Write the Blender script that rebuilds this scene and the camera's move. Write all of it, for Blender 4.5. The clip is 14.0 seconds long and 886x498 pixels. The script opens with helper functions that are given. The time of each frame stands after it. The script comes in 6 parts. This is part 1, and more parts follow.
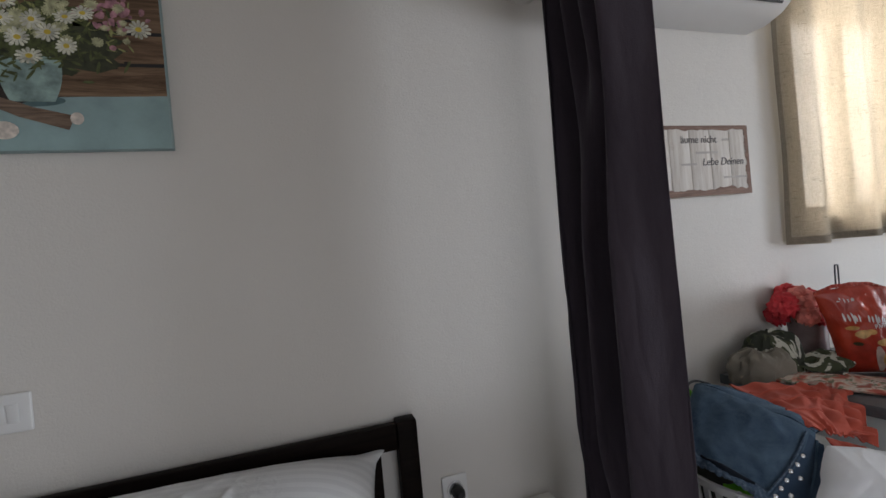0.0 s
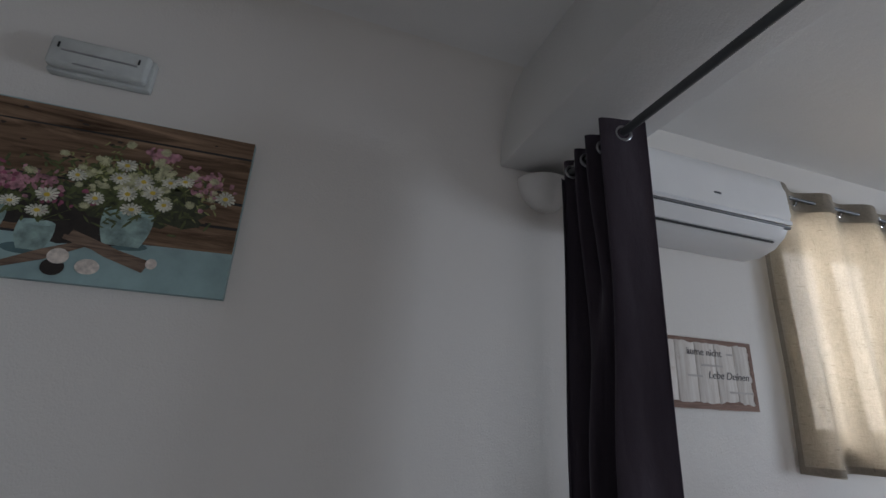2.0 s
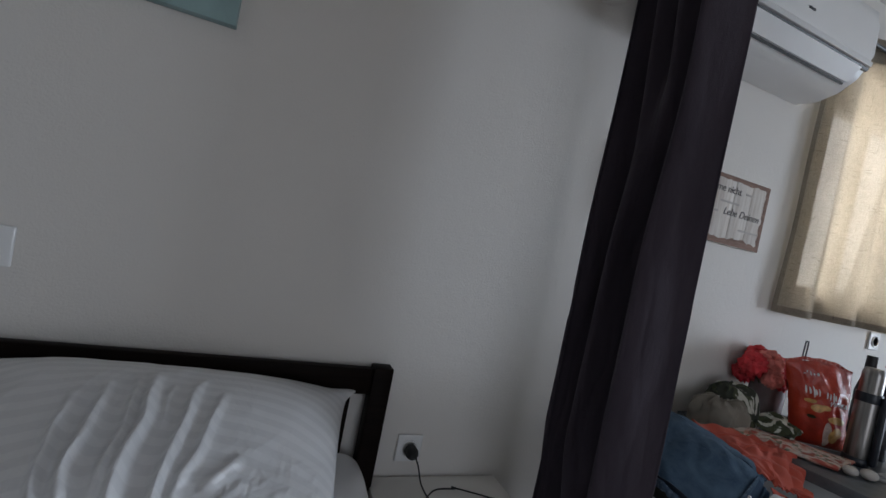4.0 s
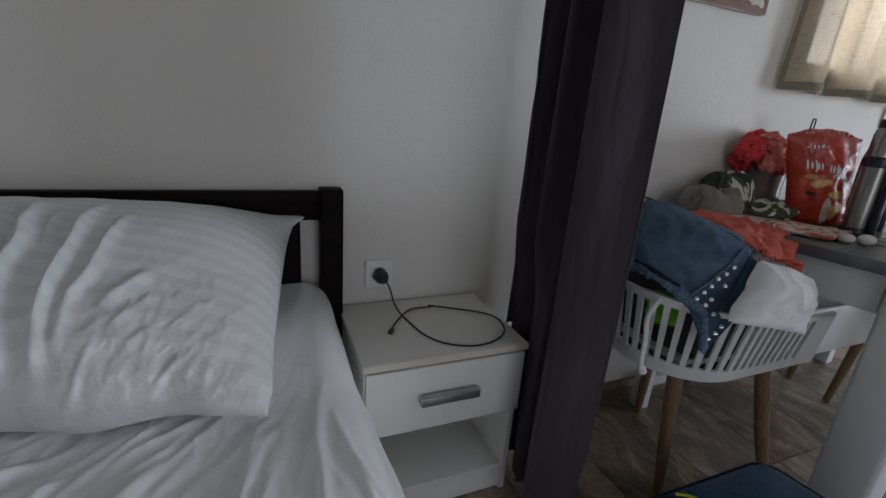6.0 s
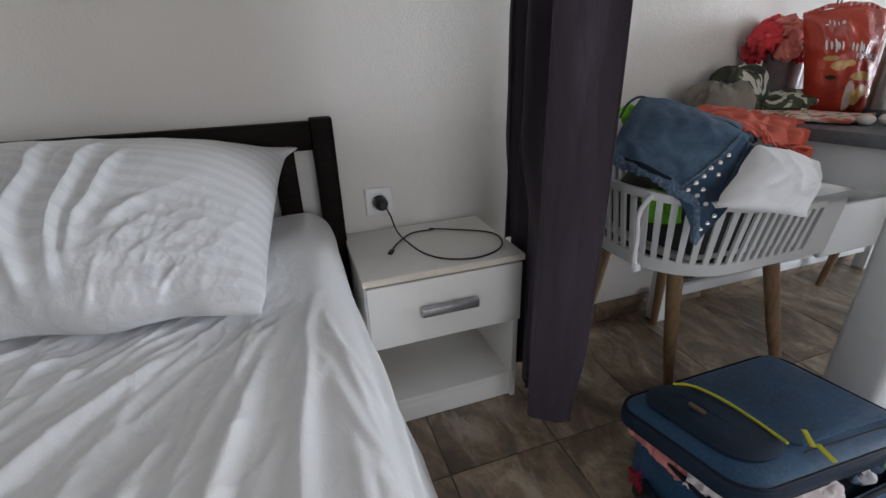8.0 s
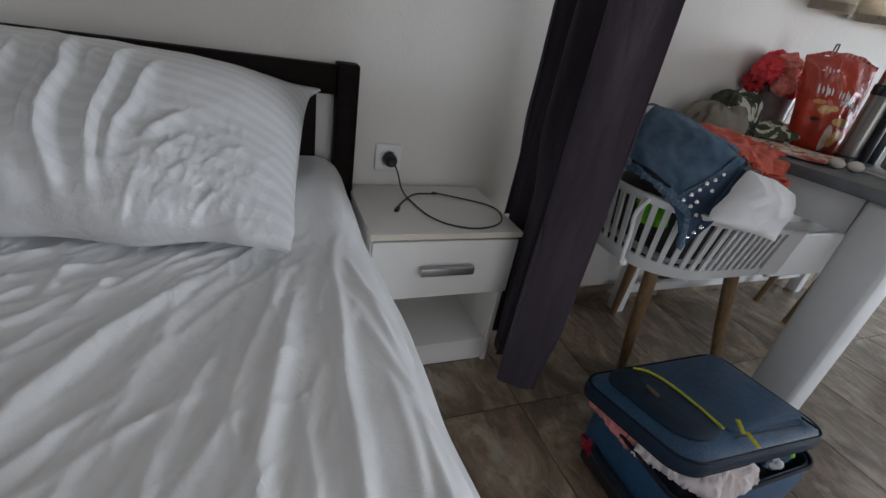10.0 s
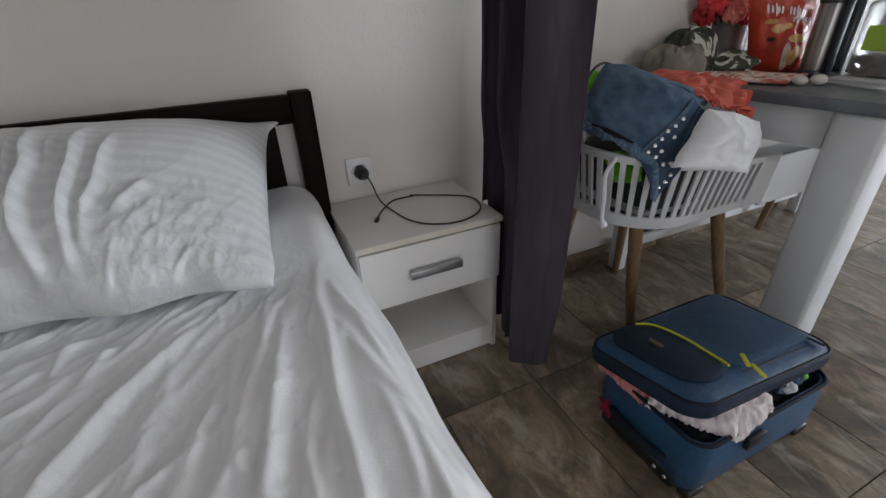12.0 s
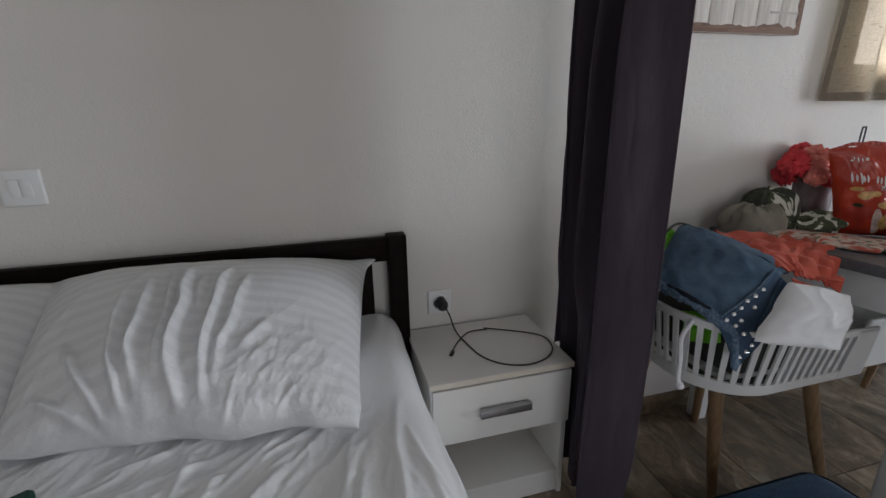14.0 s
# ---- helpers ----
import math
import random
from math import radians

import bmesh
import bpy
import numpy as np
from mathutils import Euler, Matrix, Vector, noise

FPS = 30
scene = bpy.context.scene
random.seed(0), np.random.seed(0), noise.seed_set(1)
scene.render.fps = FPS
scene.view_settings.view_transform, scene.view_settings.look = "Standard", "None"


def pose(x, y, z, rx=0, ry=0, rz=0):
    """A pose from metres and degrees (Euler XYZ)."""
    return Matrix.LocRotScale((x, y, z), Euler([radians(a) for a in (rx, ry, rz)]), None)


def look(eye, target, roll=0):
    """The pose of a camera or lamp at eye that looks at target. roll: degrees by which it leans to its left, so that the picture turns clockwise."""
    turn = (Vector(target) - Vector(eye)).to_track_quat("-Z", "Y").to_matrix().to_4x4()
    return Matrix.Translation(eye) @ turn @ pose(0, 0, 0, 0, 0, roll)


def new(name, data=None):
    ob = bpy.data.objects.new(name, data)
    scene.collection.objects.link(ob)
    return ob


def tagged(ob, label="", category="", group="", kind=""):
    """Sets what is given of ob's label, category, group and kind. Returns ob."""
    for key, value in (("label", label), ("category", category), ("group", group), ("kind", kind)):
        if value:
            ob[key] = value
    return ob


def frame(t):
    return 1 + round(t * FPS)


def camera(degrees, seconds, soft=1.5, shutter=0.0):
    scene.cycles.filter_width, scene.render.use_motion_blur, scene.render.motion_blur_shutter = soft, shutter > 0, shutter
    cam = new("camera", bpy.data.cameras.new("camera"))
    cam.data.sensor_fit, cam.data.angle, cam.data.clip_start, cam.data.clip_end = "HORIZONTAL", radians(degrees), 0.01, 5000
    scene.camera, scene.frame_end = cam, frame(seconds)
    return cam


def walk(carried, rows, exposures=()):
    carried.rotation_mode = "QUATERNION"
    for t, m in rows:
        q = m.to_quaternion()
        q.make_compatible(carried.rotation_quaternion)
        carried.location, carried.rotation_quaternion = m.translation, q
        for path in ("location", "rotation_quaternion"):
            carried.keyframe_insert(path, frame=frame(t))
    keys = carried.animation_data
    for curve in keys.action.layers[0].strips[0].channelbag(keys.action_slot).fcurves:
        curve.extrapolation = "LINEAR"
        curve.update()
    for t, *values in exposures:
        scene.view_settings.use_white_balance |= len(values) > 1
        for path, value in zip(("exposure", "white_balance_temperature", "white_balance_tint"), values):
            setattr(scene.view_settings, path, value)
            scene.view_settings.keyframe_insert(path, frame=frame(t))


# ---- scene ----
cam = camera(90.2, 14.0)
PATH = [
    (0, (-0.243, -1.29, 1.302), (0.371, 0.613, 1.293), -5.3),
    (0.5, (-0.27, -1.296, 1.31), (0.206, 0.646, 1.358), -1.2),
    (1, (-0.298, -1.321, 1.322), (0.155, 0.615, 1.539), 1.0),
    (1.5, (-0.312, -1.373, 1.377), (0.214, 0.49, 1.878), 4.7),
    (2, (-0.31, -1.38, 1.395), (0.255, 0.434, 2.019), 3.3),
    (2.5, (-0.401, -1.389, 1.383), (0.174, 0.377, 2.124), 7.0),
    (3, (-0.445, -1.361, 1.345), (0.168, 0.432, 1.984), 7.8),
    (3.5, (-0.447, -1.248, 1.264), (0.288, 0.612, 1.285), 11.0),
    (3.7, (-0.422, -1.238, 1.241), (0.312, 0.622, 1.214), 11.9),
    (5.8, (-0.177, -1.186, 1.079), (0.586, 0.581, 0.536), 3.7),
    (6, (-0.172, -1.176, 1.038), (0.587, 0.572, 0.432), 4.5),
    (6.5, (-0.149, -1.223, 0.956), (0.594, 0.487, 0.232), 7.3),
    (7, (-0.1, -1.255, 0.948), (0.622, 0.444, 0.178), 4.8),
    (7.5, (-0.099, -1.26, 0.962), (0.547, 0.461, 0.175), 1.7),
    (8, (-0.088, -1.27, 0.961), (0.496, 0.467, 0.159), -1.8),
    (8.5, (-0.109, -1.27, 0.99), (0.448, 0.479, 0.196), -1.1),
    (9, (-0.207, -1.257, 0.972), (0.436, 0.449, 0.149), 12.0),
    (9.2, (-0.233, -1.262, 0.965), (0.479, 0.397, 0.105), 13.9),
    (11.3, (-0.19, -1.279, 1.004), (0.529, 0.295, 0.001), 2.2),
    (11.5, (-0.187, -1.292, 1.002), (0.52, 0.289, 0.003), 1.1),
    (12, (-0.164, -1.308, 1.013), (0.54, 0.289, 0.037), -2.4),
    (12.5, (-0.174, -1.296, 1.015), (0.526, 0.309, 0.049), -2.5),
    (13, (-0.203, -1.292, 1.036), (0.33, 0.397, 0.106), -2.2),
    (13.5, (-0.207, -1.294, 1.117), (0.303, 0.502, 0.398), -0.4),
    (14, (-0.2, -1.324, 1.17), (0.297, 0.522, 0.582), -1.0),
]
walk(cam, [(t, look(eye, target, roll)) for t, eye, target, roll in PATH], exposures=(
    (0.0, -0.23, 6730, 17), (0.5, -0.20, 6610, 16), (1.0, -0.38, 6540, 15), (1.5, -0.65, 6310, 17), (2.0, -0.80, 6290, 17), (2.5, -0.50, 6280, 17), (3.5, -0.65, 6260, 16),
    (6.0, -0.50, 6440, 15), (6.5, -0.19, 6510, 15), (7.0, -0.17, 6550, 16), (7.5, -0.23, 6570, 16), (8.0, 0.21, 6680, 16), (8.5, 0.25, 6730, 16), (9.0, -0.23, 6580, 15),
    (11.5, 0.09, 6740, 16), (12.5, 0.10, 6770, 17), (13.5, 0.19, 6800, 17), (14.0, -0.20, 6730, 16)))

# ---- world and lights ----
world = bpy.data.worlds.new("sky")
scene.world = world
world.use_nodes = True
wn = world.node_tree
sky = wn.nodes.new("ShaderNodeTexSky")
sky.sky_type, sky.sun_disc = "NISHITA", False
sky.sun_elevation, sky.sun_rotation = radians(48), radians(60)
wn.links.new(sky.outputs["Color"], wn.nodes["Background"].inputs["Color"])
wn.nodes["Background"].inputs["Strength"].default_value = 0.12


def area_lamp(name, place, target, wide, high, watts, colour):
    lamp = bpy.data.lights.new(name, "AREA")
    lamp.shape, lamp.size, lamp.size_y, lamp.energy, lamp.color = "RECTANGLE", wide, high, watts, colour
    ob = new(name, lamp)
    ob.matrix_world = look(place, target)
    return ob


# daylight in the balcony door's opening and behind the window's curtain
area_lamp("door_daylight", (6.55, -3.0, 1.15), (0.0, -1.3, 0.9), 1.1, 2.0, 188, (0.76, 0.89, 1.0))
# lamp added out of view to put a glare on the floor tiles
area_lamp("side_window_daylight", (6.55, -0.75, 1.65), (0.0, -0.9, 0.9), 0.8, 1.5, 14, (0.84, 0.93, 1.0))
# frontal fill lamp added behind the camera, in an opening made for it
area_lamp("south_daylight", (0.45, -3.64, 1.2), (0.0, 0.0, 1.2), 1.5, 1.9, 18, (0.90, 0.95, 1.0))
area_lamp("window_daylight", (2.2, 0.26, 1.78), (2.2, -2.0, 1.6), 1.1, 0.9, 20, (1.0, 0.94, 0.83))

# ---- builders ----
BASE = {}


def thing(name, base, label="", category="", group="", kind=""):
    ob = new(name)
    ob.location, ob.empty_display_size = base, 0.05
    BASE[ob.name] = Vector(base)
    return tagged(ob, label, category, group, kind)


def part(name, bm, material, parent=None, label="", smooth=True, kind="", category="", group=""):
    """One mesh object from a bmesh in world places, under a thing or a part."""
    data = bpy.data.meshes.new(name)
    base = BASE[parent.name] if parent else Vector((0, 0, 0))
    bmesh.ops.translate(bm, verts=bm.verts, vec=-base)
    bmesh.ops.recalc_face_normals(bm, faces=bm.faces)
    bm.to_mesh(data)
    bm.free()
    data.materials.append(material)
    if smooth:
        data.shade_smooth()
        data.set_sharp_from_angle(angle=radians(38))
    ob = new(name, data)
    BASE[ob.name] = base
    ob.parent = parent
    return tagged(ob, label, category, group, kind)


def join(bm, other):
    data = bpy.data.meshes.new("temporary")
    other.to_mesh(data)
    other.free()
    bm.from_mesh(data)
    bpy.data.meshes.remove(data)
    return bm


def box(x0, x1, y0, y1, z0, z1, round_by=0.003, steps=2, bm=None, turn=None):
    b = bmesh.new()
    bmesh.ops.create_cube(b, size=1.0)
    bmesh.ops.scale(b, verts=b.verts, vec=(abs(x1 - x0), abs(y1 - y0), abs(z1 - z0)))
    if round_by:
        bmesh.ops.bevel(b, geom=b.edges[:], offset=round_by, segments=steps, profile=0.5, affect="EDGES")
    if turn:
        bmesh.ops.transform(b, matrix=turn.to_3x3().to_4x4(), verts=b.verts)
    bmesh.ops.translate(b, verts=b.verts, vec=((x0 + x1) / 2, (y0 + y1) / 2, (z0 + z1) / 2))
    return join(bm, b) if bm else b


def tube(points, radius, sides=8, bm=None, ends=True):
    """A tube along points; radius is one number or one for each point."""
    bm = bm or bmesh.new()
    pts = [Vector(p) for p in points]
    rad = radius if isinstance(radius, (list, tuple)) else [radius] * len(pts)
    rings, side = [], None
    for i, p in enumerate(pts):
        ahead = (pts[min(i + 1, len(pts) - 1)] - pts[max(i - 1, 0)]).normalized()
        if side is None:
            side = ahead.orthogonal().normalized()
        side = (side - ahead * side.dot(ahead)).normalized()
        up = ahead.cross(side)
        ring = []
        for k in range(sides):
            a = 2 * math.pi * k / sides
            ring.append(bm.verts.new(p + rad[i] * (math.cos(a) * side + math.sin(a) * up)))
        rings.append(ring)
    for a, b in zip(rings, rings[1:]):
        for k in range(sides):
            bm.faces.new((a[k], a[(k + 1) % sides], b[(k + 1) % sides], b[k]))
    if ends:
        bm.faces.new(rings[0]), bm.faces.new(rings[-1])
    return bm


def curve_points(points, steps=8):
    """A smooth line through the points."""
    pts = [Vector(p) for p in points]
    pts = [2 * pts[0] - pts[1]] + pts + [2 * pts[-1] - pts[-2]]
    out = []
    for a, b, c, d in zip(pts, pts[1:], pts[2:], pts[3:]):
        for k in range(steps):
            t = k / steps
            out.append(0.5 * (2 * b + (c - a) * t + (2 * a - 5 * b + 4 * c - d) * t * t + (3 * b - a - 3 * c + d) * t ** 3))
    return out + [pts[-2]]


def lathe(profile, centre, sides=32, bm=None, turn=None):
    bm = bm or bmesh.new()
    centre, rings = Vector(centre), []
    turn = turn.to_3x3() if turn else Matrix.Identity(3)
    for r, z in profile:
        rings.append([bm.verts.new(centre + turn @ Vector((max(r, 1e-4) * math.cos(2 * math.pi * k / sides), max(r, 1e-4) * math.sin(2 * math.pi * k / sides), z))) for k in range(sides)])
    for a, b in zip(rings, rings[1:]):
        for k in range(sides):
            bm.faces.new((a[k], a[(k + 1) % sides], b[(k + 1) % sides], b[k]))
    bm.faces.new(rings[0]), bm.faces.new(rings[-1])
    return bm


def surface(f, nu, nv, thick=0.0, bm=None):
    """A sheet of f(u, v), u and v from 0 to 1, with a thickness."""
    b = bmesh.new()
    rows = [[b.verts.new(f(i / nu, j / nv)) for i in range(nu + 1)] for j in range(nv + 1)]
    for r, s in zip(rows, rows[1:]):
        for i in range(nu):
            b.faces.new((r[i], r[i + 1], s[i + 1], s[i]))
    if thick:
        b.normal_update()
        back = [[b.verts.new(p.co - p.normal * thick) for p in r] for r in rows]
        for r, s in zip(back, back[1:]):
            for i in range(nu):
                b.faces.new((r[i], s[i], s[i + 1], r[i + 1]))
        for i in range(nu):
            b.faces.new((rows[0][i], back[0][i], back[0][i + 1], rows[0][i + 1]))
            b.faces.new((rows[-1][i], rows[-1][i + 1], back[-1][i + 1], back[-1][i]))
        for r, s, p, q in zip(rows, rows[1:], back, back[1:]):
            b.faces.new((r[0], s[0], q[0], p[0]))
            b.faces.new((r[-1], p[-1], q[-1], s[-1]))
    return join(bm, b) if bm else b


def extrude_profile(points, x0, x1, bm=None):
    """A closed outline of (y, z) drawn along x."""
    bm = bm or bmesh.new()
    a = [bm.verts.new((x0, y, z)) for y, z in points]
    b = [bm.verts.new((x1, y, z)) for y, z in points]
    n = len(points)
    for k in range(n):
        bm.faces.new((a[k], a[(k + 1) % n], b[(k + 1) % n], b[k]))
    bm.faces.new(a), bm.faces.new(b)
    return bm


def flat(points, y, bm=None):
    """A flat face on a wall: outline of (x, z) at y."""
    bm = bm or bmesh.new()
    bm.faces.new([bm.verts.new((x, y, z)) for x, z in points])
    return bm


def disc_points(x, z, rx, rz, n=16, turn=0.0):
    out = []
    for k in range(n):
        a = 2 * math.pi * k / n
        px, pz = rx * math.cos(a), rz * math.sin(a)
        out.append((x + px * math.cos(turn) - pz * math.sin(turn), z + px * math.sin(turn) + pz * math.cos(turn)))
    return out


def n3(x, y, z=0.0):
    return noise.noise(Vector((x, y, z)))


def smooth_step(a, b, x):
    t = min(max((x - a) / (b - a), 0.0), 1.0)
    return t * t * (3 - 2 * t)


def ridges(gx, gy, lines, steep=0.70, smooth=2):
    """Heights of cloth folds over a grid: each line is (points, half width, height)."""
    total = np.zeros_like(gx)
    for points, wide, high in lines:
        pts = np.array(points, dtype=float)
        leg = np.hypot(*(pts[1:] - pts[:-1]).T)
        run, near, along, lean = leg.sum(), np.full_like(gx, 1e9), np.zeros_like(gx), np.zeros_like(gx)
        done = 0.0
        for (ax, ay), (bx, by), l in zip(pts[:-1], pts[1:], leg):
            t = np.clip(((gx - ax) * (bx - ax) + (gy - ay) * (by - ay)) / (l * l), 0, 1)
            d = np.hypot(gx - ax - t * (bx - ax), gy - ay - t * (by - ay))
            closer = d < near
            along = np.where(closer, (done + t * l) / run, along)
            lean = np.where(closer, (gx - ax) * (by - ay) - (gy - ay) * (bx - ax), lean)
            near = np.where(closer, d, near)
            done += l
        taper = np.clip(along / 0.25, 0, 1) ** 0.7 * np.clip((1 - along) / 0.3, 0, 1) ** 0.7
        # one flank of a fold is steep, the other runs out
        flank = np.where(lean > 0, wide * steep, wide * (2 - steep))
        fold = high * taper * np.exp(-(near / flank) ** 1.8)
        total = np.maximum(total, fold) + 0.25 * np.minimum(total, fold)
    for _ in range(smooth):
        total[1:-1, 1:-1] = 0.25 * total[1:-1, 1:-1] + 0.125 * (total[:-2, 1:-1] + total[2:, 1:-1] + total[1:-1, :-2] + total[1:-1, 2:]) + 0.0625 * (total[:-2, :-2] + total[2:, 2:] + total[:-2, 2:] + total[2:, :-2])
    return total


def creases(x, y, seed):
    """Sharp, branching creases of pressed cloth, 0 to about 1."""
    wx, wy = 0.45 * n3(x * 0.9, y * 0.9, seed + 3), 0.45 * n3(x * 0.9, y * 0.9, seed + 8)
    a = max(0.0, 1 - 3.6 * abs(n3(x + wx, y + wy, seed)))
    b = max(0.0, 1 - 3.2 * abs(n3(2.3 * x + wy, 2.3 * y + wx, seed + 5)))
    return 0.68 * a ** 1.5 + 0.32 * b ** 1.5


def lettering(name, text, place, size, material, parent, turn, slant=0.0, depth=0.0006, label=""):
    """Raised letters in the built-in font, as a mesh."""
    data = bpy.data.curves.new(name, "FONT")
    data.body, data.size, data.extrude, data.shear, data.align_x = text, size, depth, slant, "LEFT"
    temp = new(name, data)
    mesh = bpy.data.meshes.new_from_object(temp.evaluated_get(bpy.context.evaluated_depsgraph_get()))
    bpy.data.objects.remove(temp)
    mesh.transform(Matrix.Translation(Vector(place) - BASE[parent.name]) @ turn)
    mesh.materials.clear()
    mesh.materials.append(material)
    ob = new(name, mesh)
    BASE[ob.name] = BASE[parent.name]
    ob.parent = parent
    return tagged(ob, label)


# ---- materials ----
class Nodes:
    """A short way to write a node material."""

    def __init__(self, name):
        self.mat = bpy.data.materials.new(name)
        self.mat.use_nodes = True
        self.tree = self.mat.node_tree
        self.shader = self.tree.nodes["Principled BSDF"]
        self.out = self.tree.nodes["Material Output"]
        self.coords = self.add("ShaderNodeTexCoord").outputs["Object"]

    def add(self, kind, **values):
        node = self.tree.nodes.new(kind)
        for key, value in values.items():
            if key == "blend":
                node.blend_type = value
            elif key == "operation":
                node.operation = value
            elif key == "data_type":
                node.data_type = value
            elif key == "feature":
                node.feature = value
            elif key == "wave":
                node.wave_type, node.bands_direction = value
        return node

    def put(self, socket, value):
        if hasattr(value, "is_linked"):
            self.tree.links.new(value, socket)
        else:
            socket.default_value = value

    def stretch(self, scale=(1, 1, 1), turn=(0, 0, 0), source=None):
        m = self.add("ShaderNodeMapping")
        self.put(m.inputs["Vector"], source or self.coords)
        m.inputs["Scale"].default_value = scale
        m.inputs["Rotation"].default_value = [radians(a) for a in turn]
        return m.outputs["Vector"]

    def noise(self, scale, detail=3.0, rough=0.55, vector=None, bend=0.0):
        t = self.add("ShaderNodeTexNoise")
        self.put(t.inputs["Vector"], vector or self.coords)
        t.inputs["Scale"].default_value, t.inputs["Detail"].default_value = scale, detail
        t.inputs["Roughness"].default_value, t.inputs["Distortion"].default_value = rough, bend
        return t.outputs["Fac"]

    def ramp(self, value, stops):
        r = self.add("ShaderNodeValToRGB")
        self.put(r.inputs["Fac"], value)
        while len(r.color_ramp.elements) < len(stops):
            r.color_ramp.elements.new(0.5)
        for e, (at, colour) in zip(r.color_ramp.elements, stops):
            e.position = at
            e.color = (*colour, 1) if isinstance(colour, tuple) else (colour, colour, colour, 1)
        return r.outputs["Color"]

    def mix(self, a, b, fac, blend="MIX"):
        m = self.add("ShaderNodeMix", data_type="RGBA", blend=blend)
        self.put(m.inputs[0], fac)
        self.put(m.inputs[6], (*a, 1) if isinstance(a, tuple) else a)
        self.put(m.inputs[7], (*b, 1) if isinstance(b, tuple) else b)
        return m.outputs[2]

    def sums(self, a, b, operation="MULTIPLY"):
        m = self.add("ShaderNodeMath", operation=operation)
        self.put(m.inputs[0], a), self.put(m.inputs[1], b)
        return m.outputs[0]

    def bump(self, height, strength=0.2, distance=0.002):
        b = self.add("ShaderNodeBump")
        self.put(b.inputs["Height"], height)
        b.inputs["Strength"].default_value, b.inputs["Distance"].default_value = strength, distance
        self.put(self.shader.inputs["Normal"], b.outputs["Normal"])
        return self

    def look_of(self, colour, rough=0.6, metal=0.0, **more):
        self.put(self.shader.inputs["Base Color"], (*colour, 1) if isinstance(colour, tuple) else colour)
        self.put(self.shader.inputs["Roughness"], rough)
        self.shader.inputs["Metallic"].default_value = metal
        for key, value in more.items():
            self.put(self.shader.inputs[key.replace("_", " ")], value)
        return self


def plain(name, colour, rough=0.5, metal=0.0, vary=0.12, scale=9.0, grain=0.0, **more):
    """A surface with slight clouds of tone and a fine relief."""
    m = Nodes(name)
    dark = tuple(c * (1 - vary) for c in colour)
    light = tuple(min(c * (1 + vary), 1.0) for c in colour)
    cloud = m.noise(scale, 4)
    m.look_of(m.ramp(cloud, [(0.3, dark), (0.7, light)]), rough, metal, **more)
    if grain:
        m.bump(m.noise(scale * 40, 2), grain, 0.001)
    return m.mat


def paint_material(name, colour, rough_coat=1.0):
    m = Nodes(name)
    patch = m.noise(1.3, 4, 0.6)
    base = m.ramp(patch, [(0.3, tuple(c * 0.955 for c in colour)), (0.7, colour)])
    scuff = m.ramp(m.noise(5, 6, 0.7), [(0.62, 0.0), (0.85, 0.25)])
    m.look_of(m.mix(base, tuple(c * 0.85 for c in colour), scuff), 0.62)
    m.bump(m.sums(m.noise(150, 3, 0.65), m.sums(m.noise(24, 4, 0.6), 1.3), "ADD"), 0.5, 0.0022 * rough_coat)
    return m.mat


def cloth_material(name, colour, threads=900.0, vary=0.1, sheen=0.3, rough=0.85, wrinkle=0.25, second=None, dents=38, gloss=0.25):
    m = Nodes(name)
    tone = m.ramp(m.noise(6, 4), [(0.3, tuple(c * (1 - vary) for c in colour)), (0.7, tuple(min(1, c * (1 + vary)) for c in colour))])
    if second:
        tone = m.mix(tone, second, m.ramp(m.noise(160, 2), [(0.45, 0.0), (0.7, 0.7)]))
    m.look_of(tone, rough, Sheen_Weight=sheen * 0.25, Specular_IOR_Level=gloss)
    weave = m.noise(threads, 1)
    m.bump(m.sums(m.sums(weave, 0.25), m.noise(dents, 3, 0.6), "ADD"), wrinkle, 0.003)
    return m.mat


def wood_material(name, dark, light, along="Z", scale=1.0, rough=0.4, gloss=0.4):
    m = Nodes(name)
    long = {"X": (1.2, 14, 14), "Y": (14, 1.2, 14), "Z": (14, 14, 1.2)}[along]
    v = m.stretch(tuple(scale * s for s in long))
    g = m.noise(2.2, 6, 0.65, v, 1.5)
    m.look_of(m.ramp(g, [(0.3, dark), (0.55, tuple((a + b) / 2 for a, b in zip(dark, light))), (0.75, light)]), rough, Specular_IOR_Level=gloss)
    m.bump(m.noise(6, 4, 0.6, v), 0.15, 0.0015)
    return m.mat


WALL = paint_material("wall_paint", (0.715, 0.685, 0.64))
# for the unseen south wall only: dark so that it throws back less light
FAR_WALL = paint_material("bounce_dimming_paint", (0.33, 0.30, 0.265))
CEILING = paint_material("ceiling_paint", (0.74, 0.73, 0.71), 1.6)


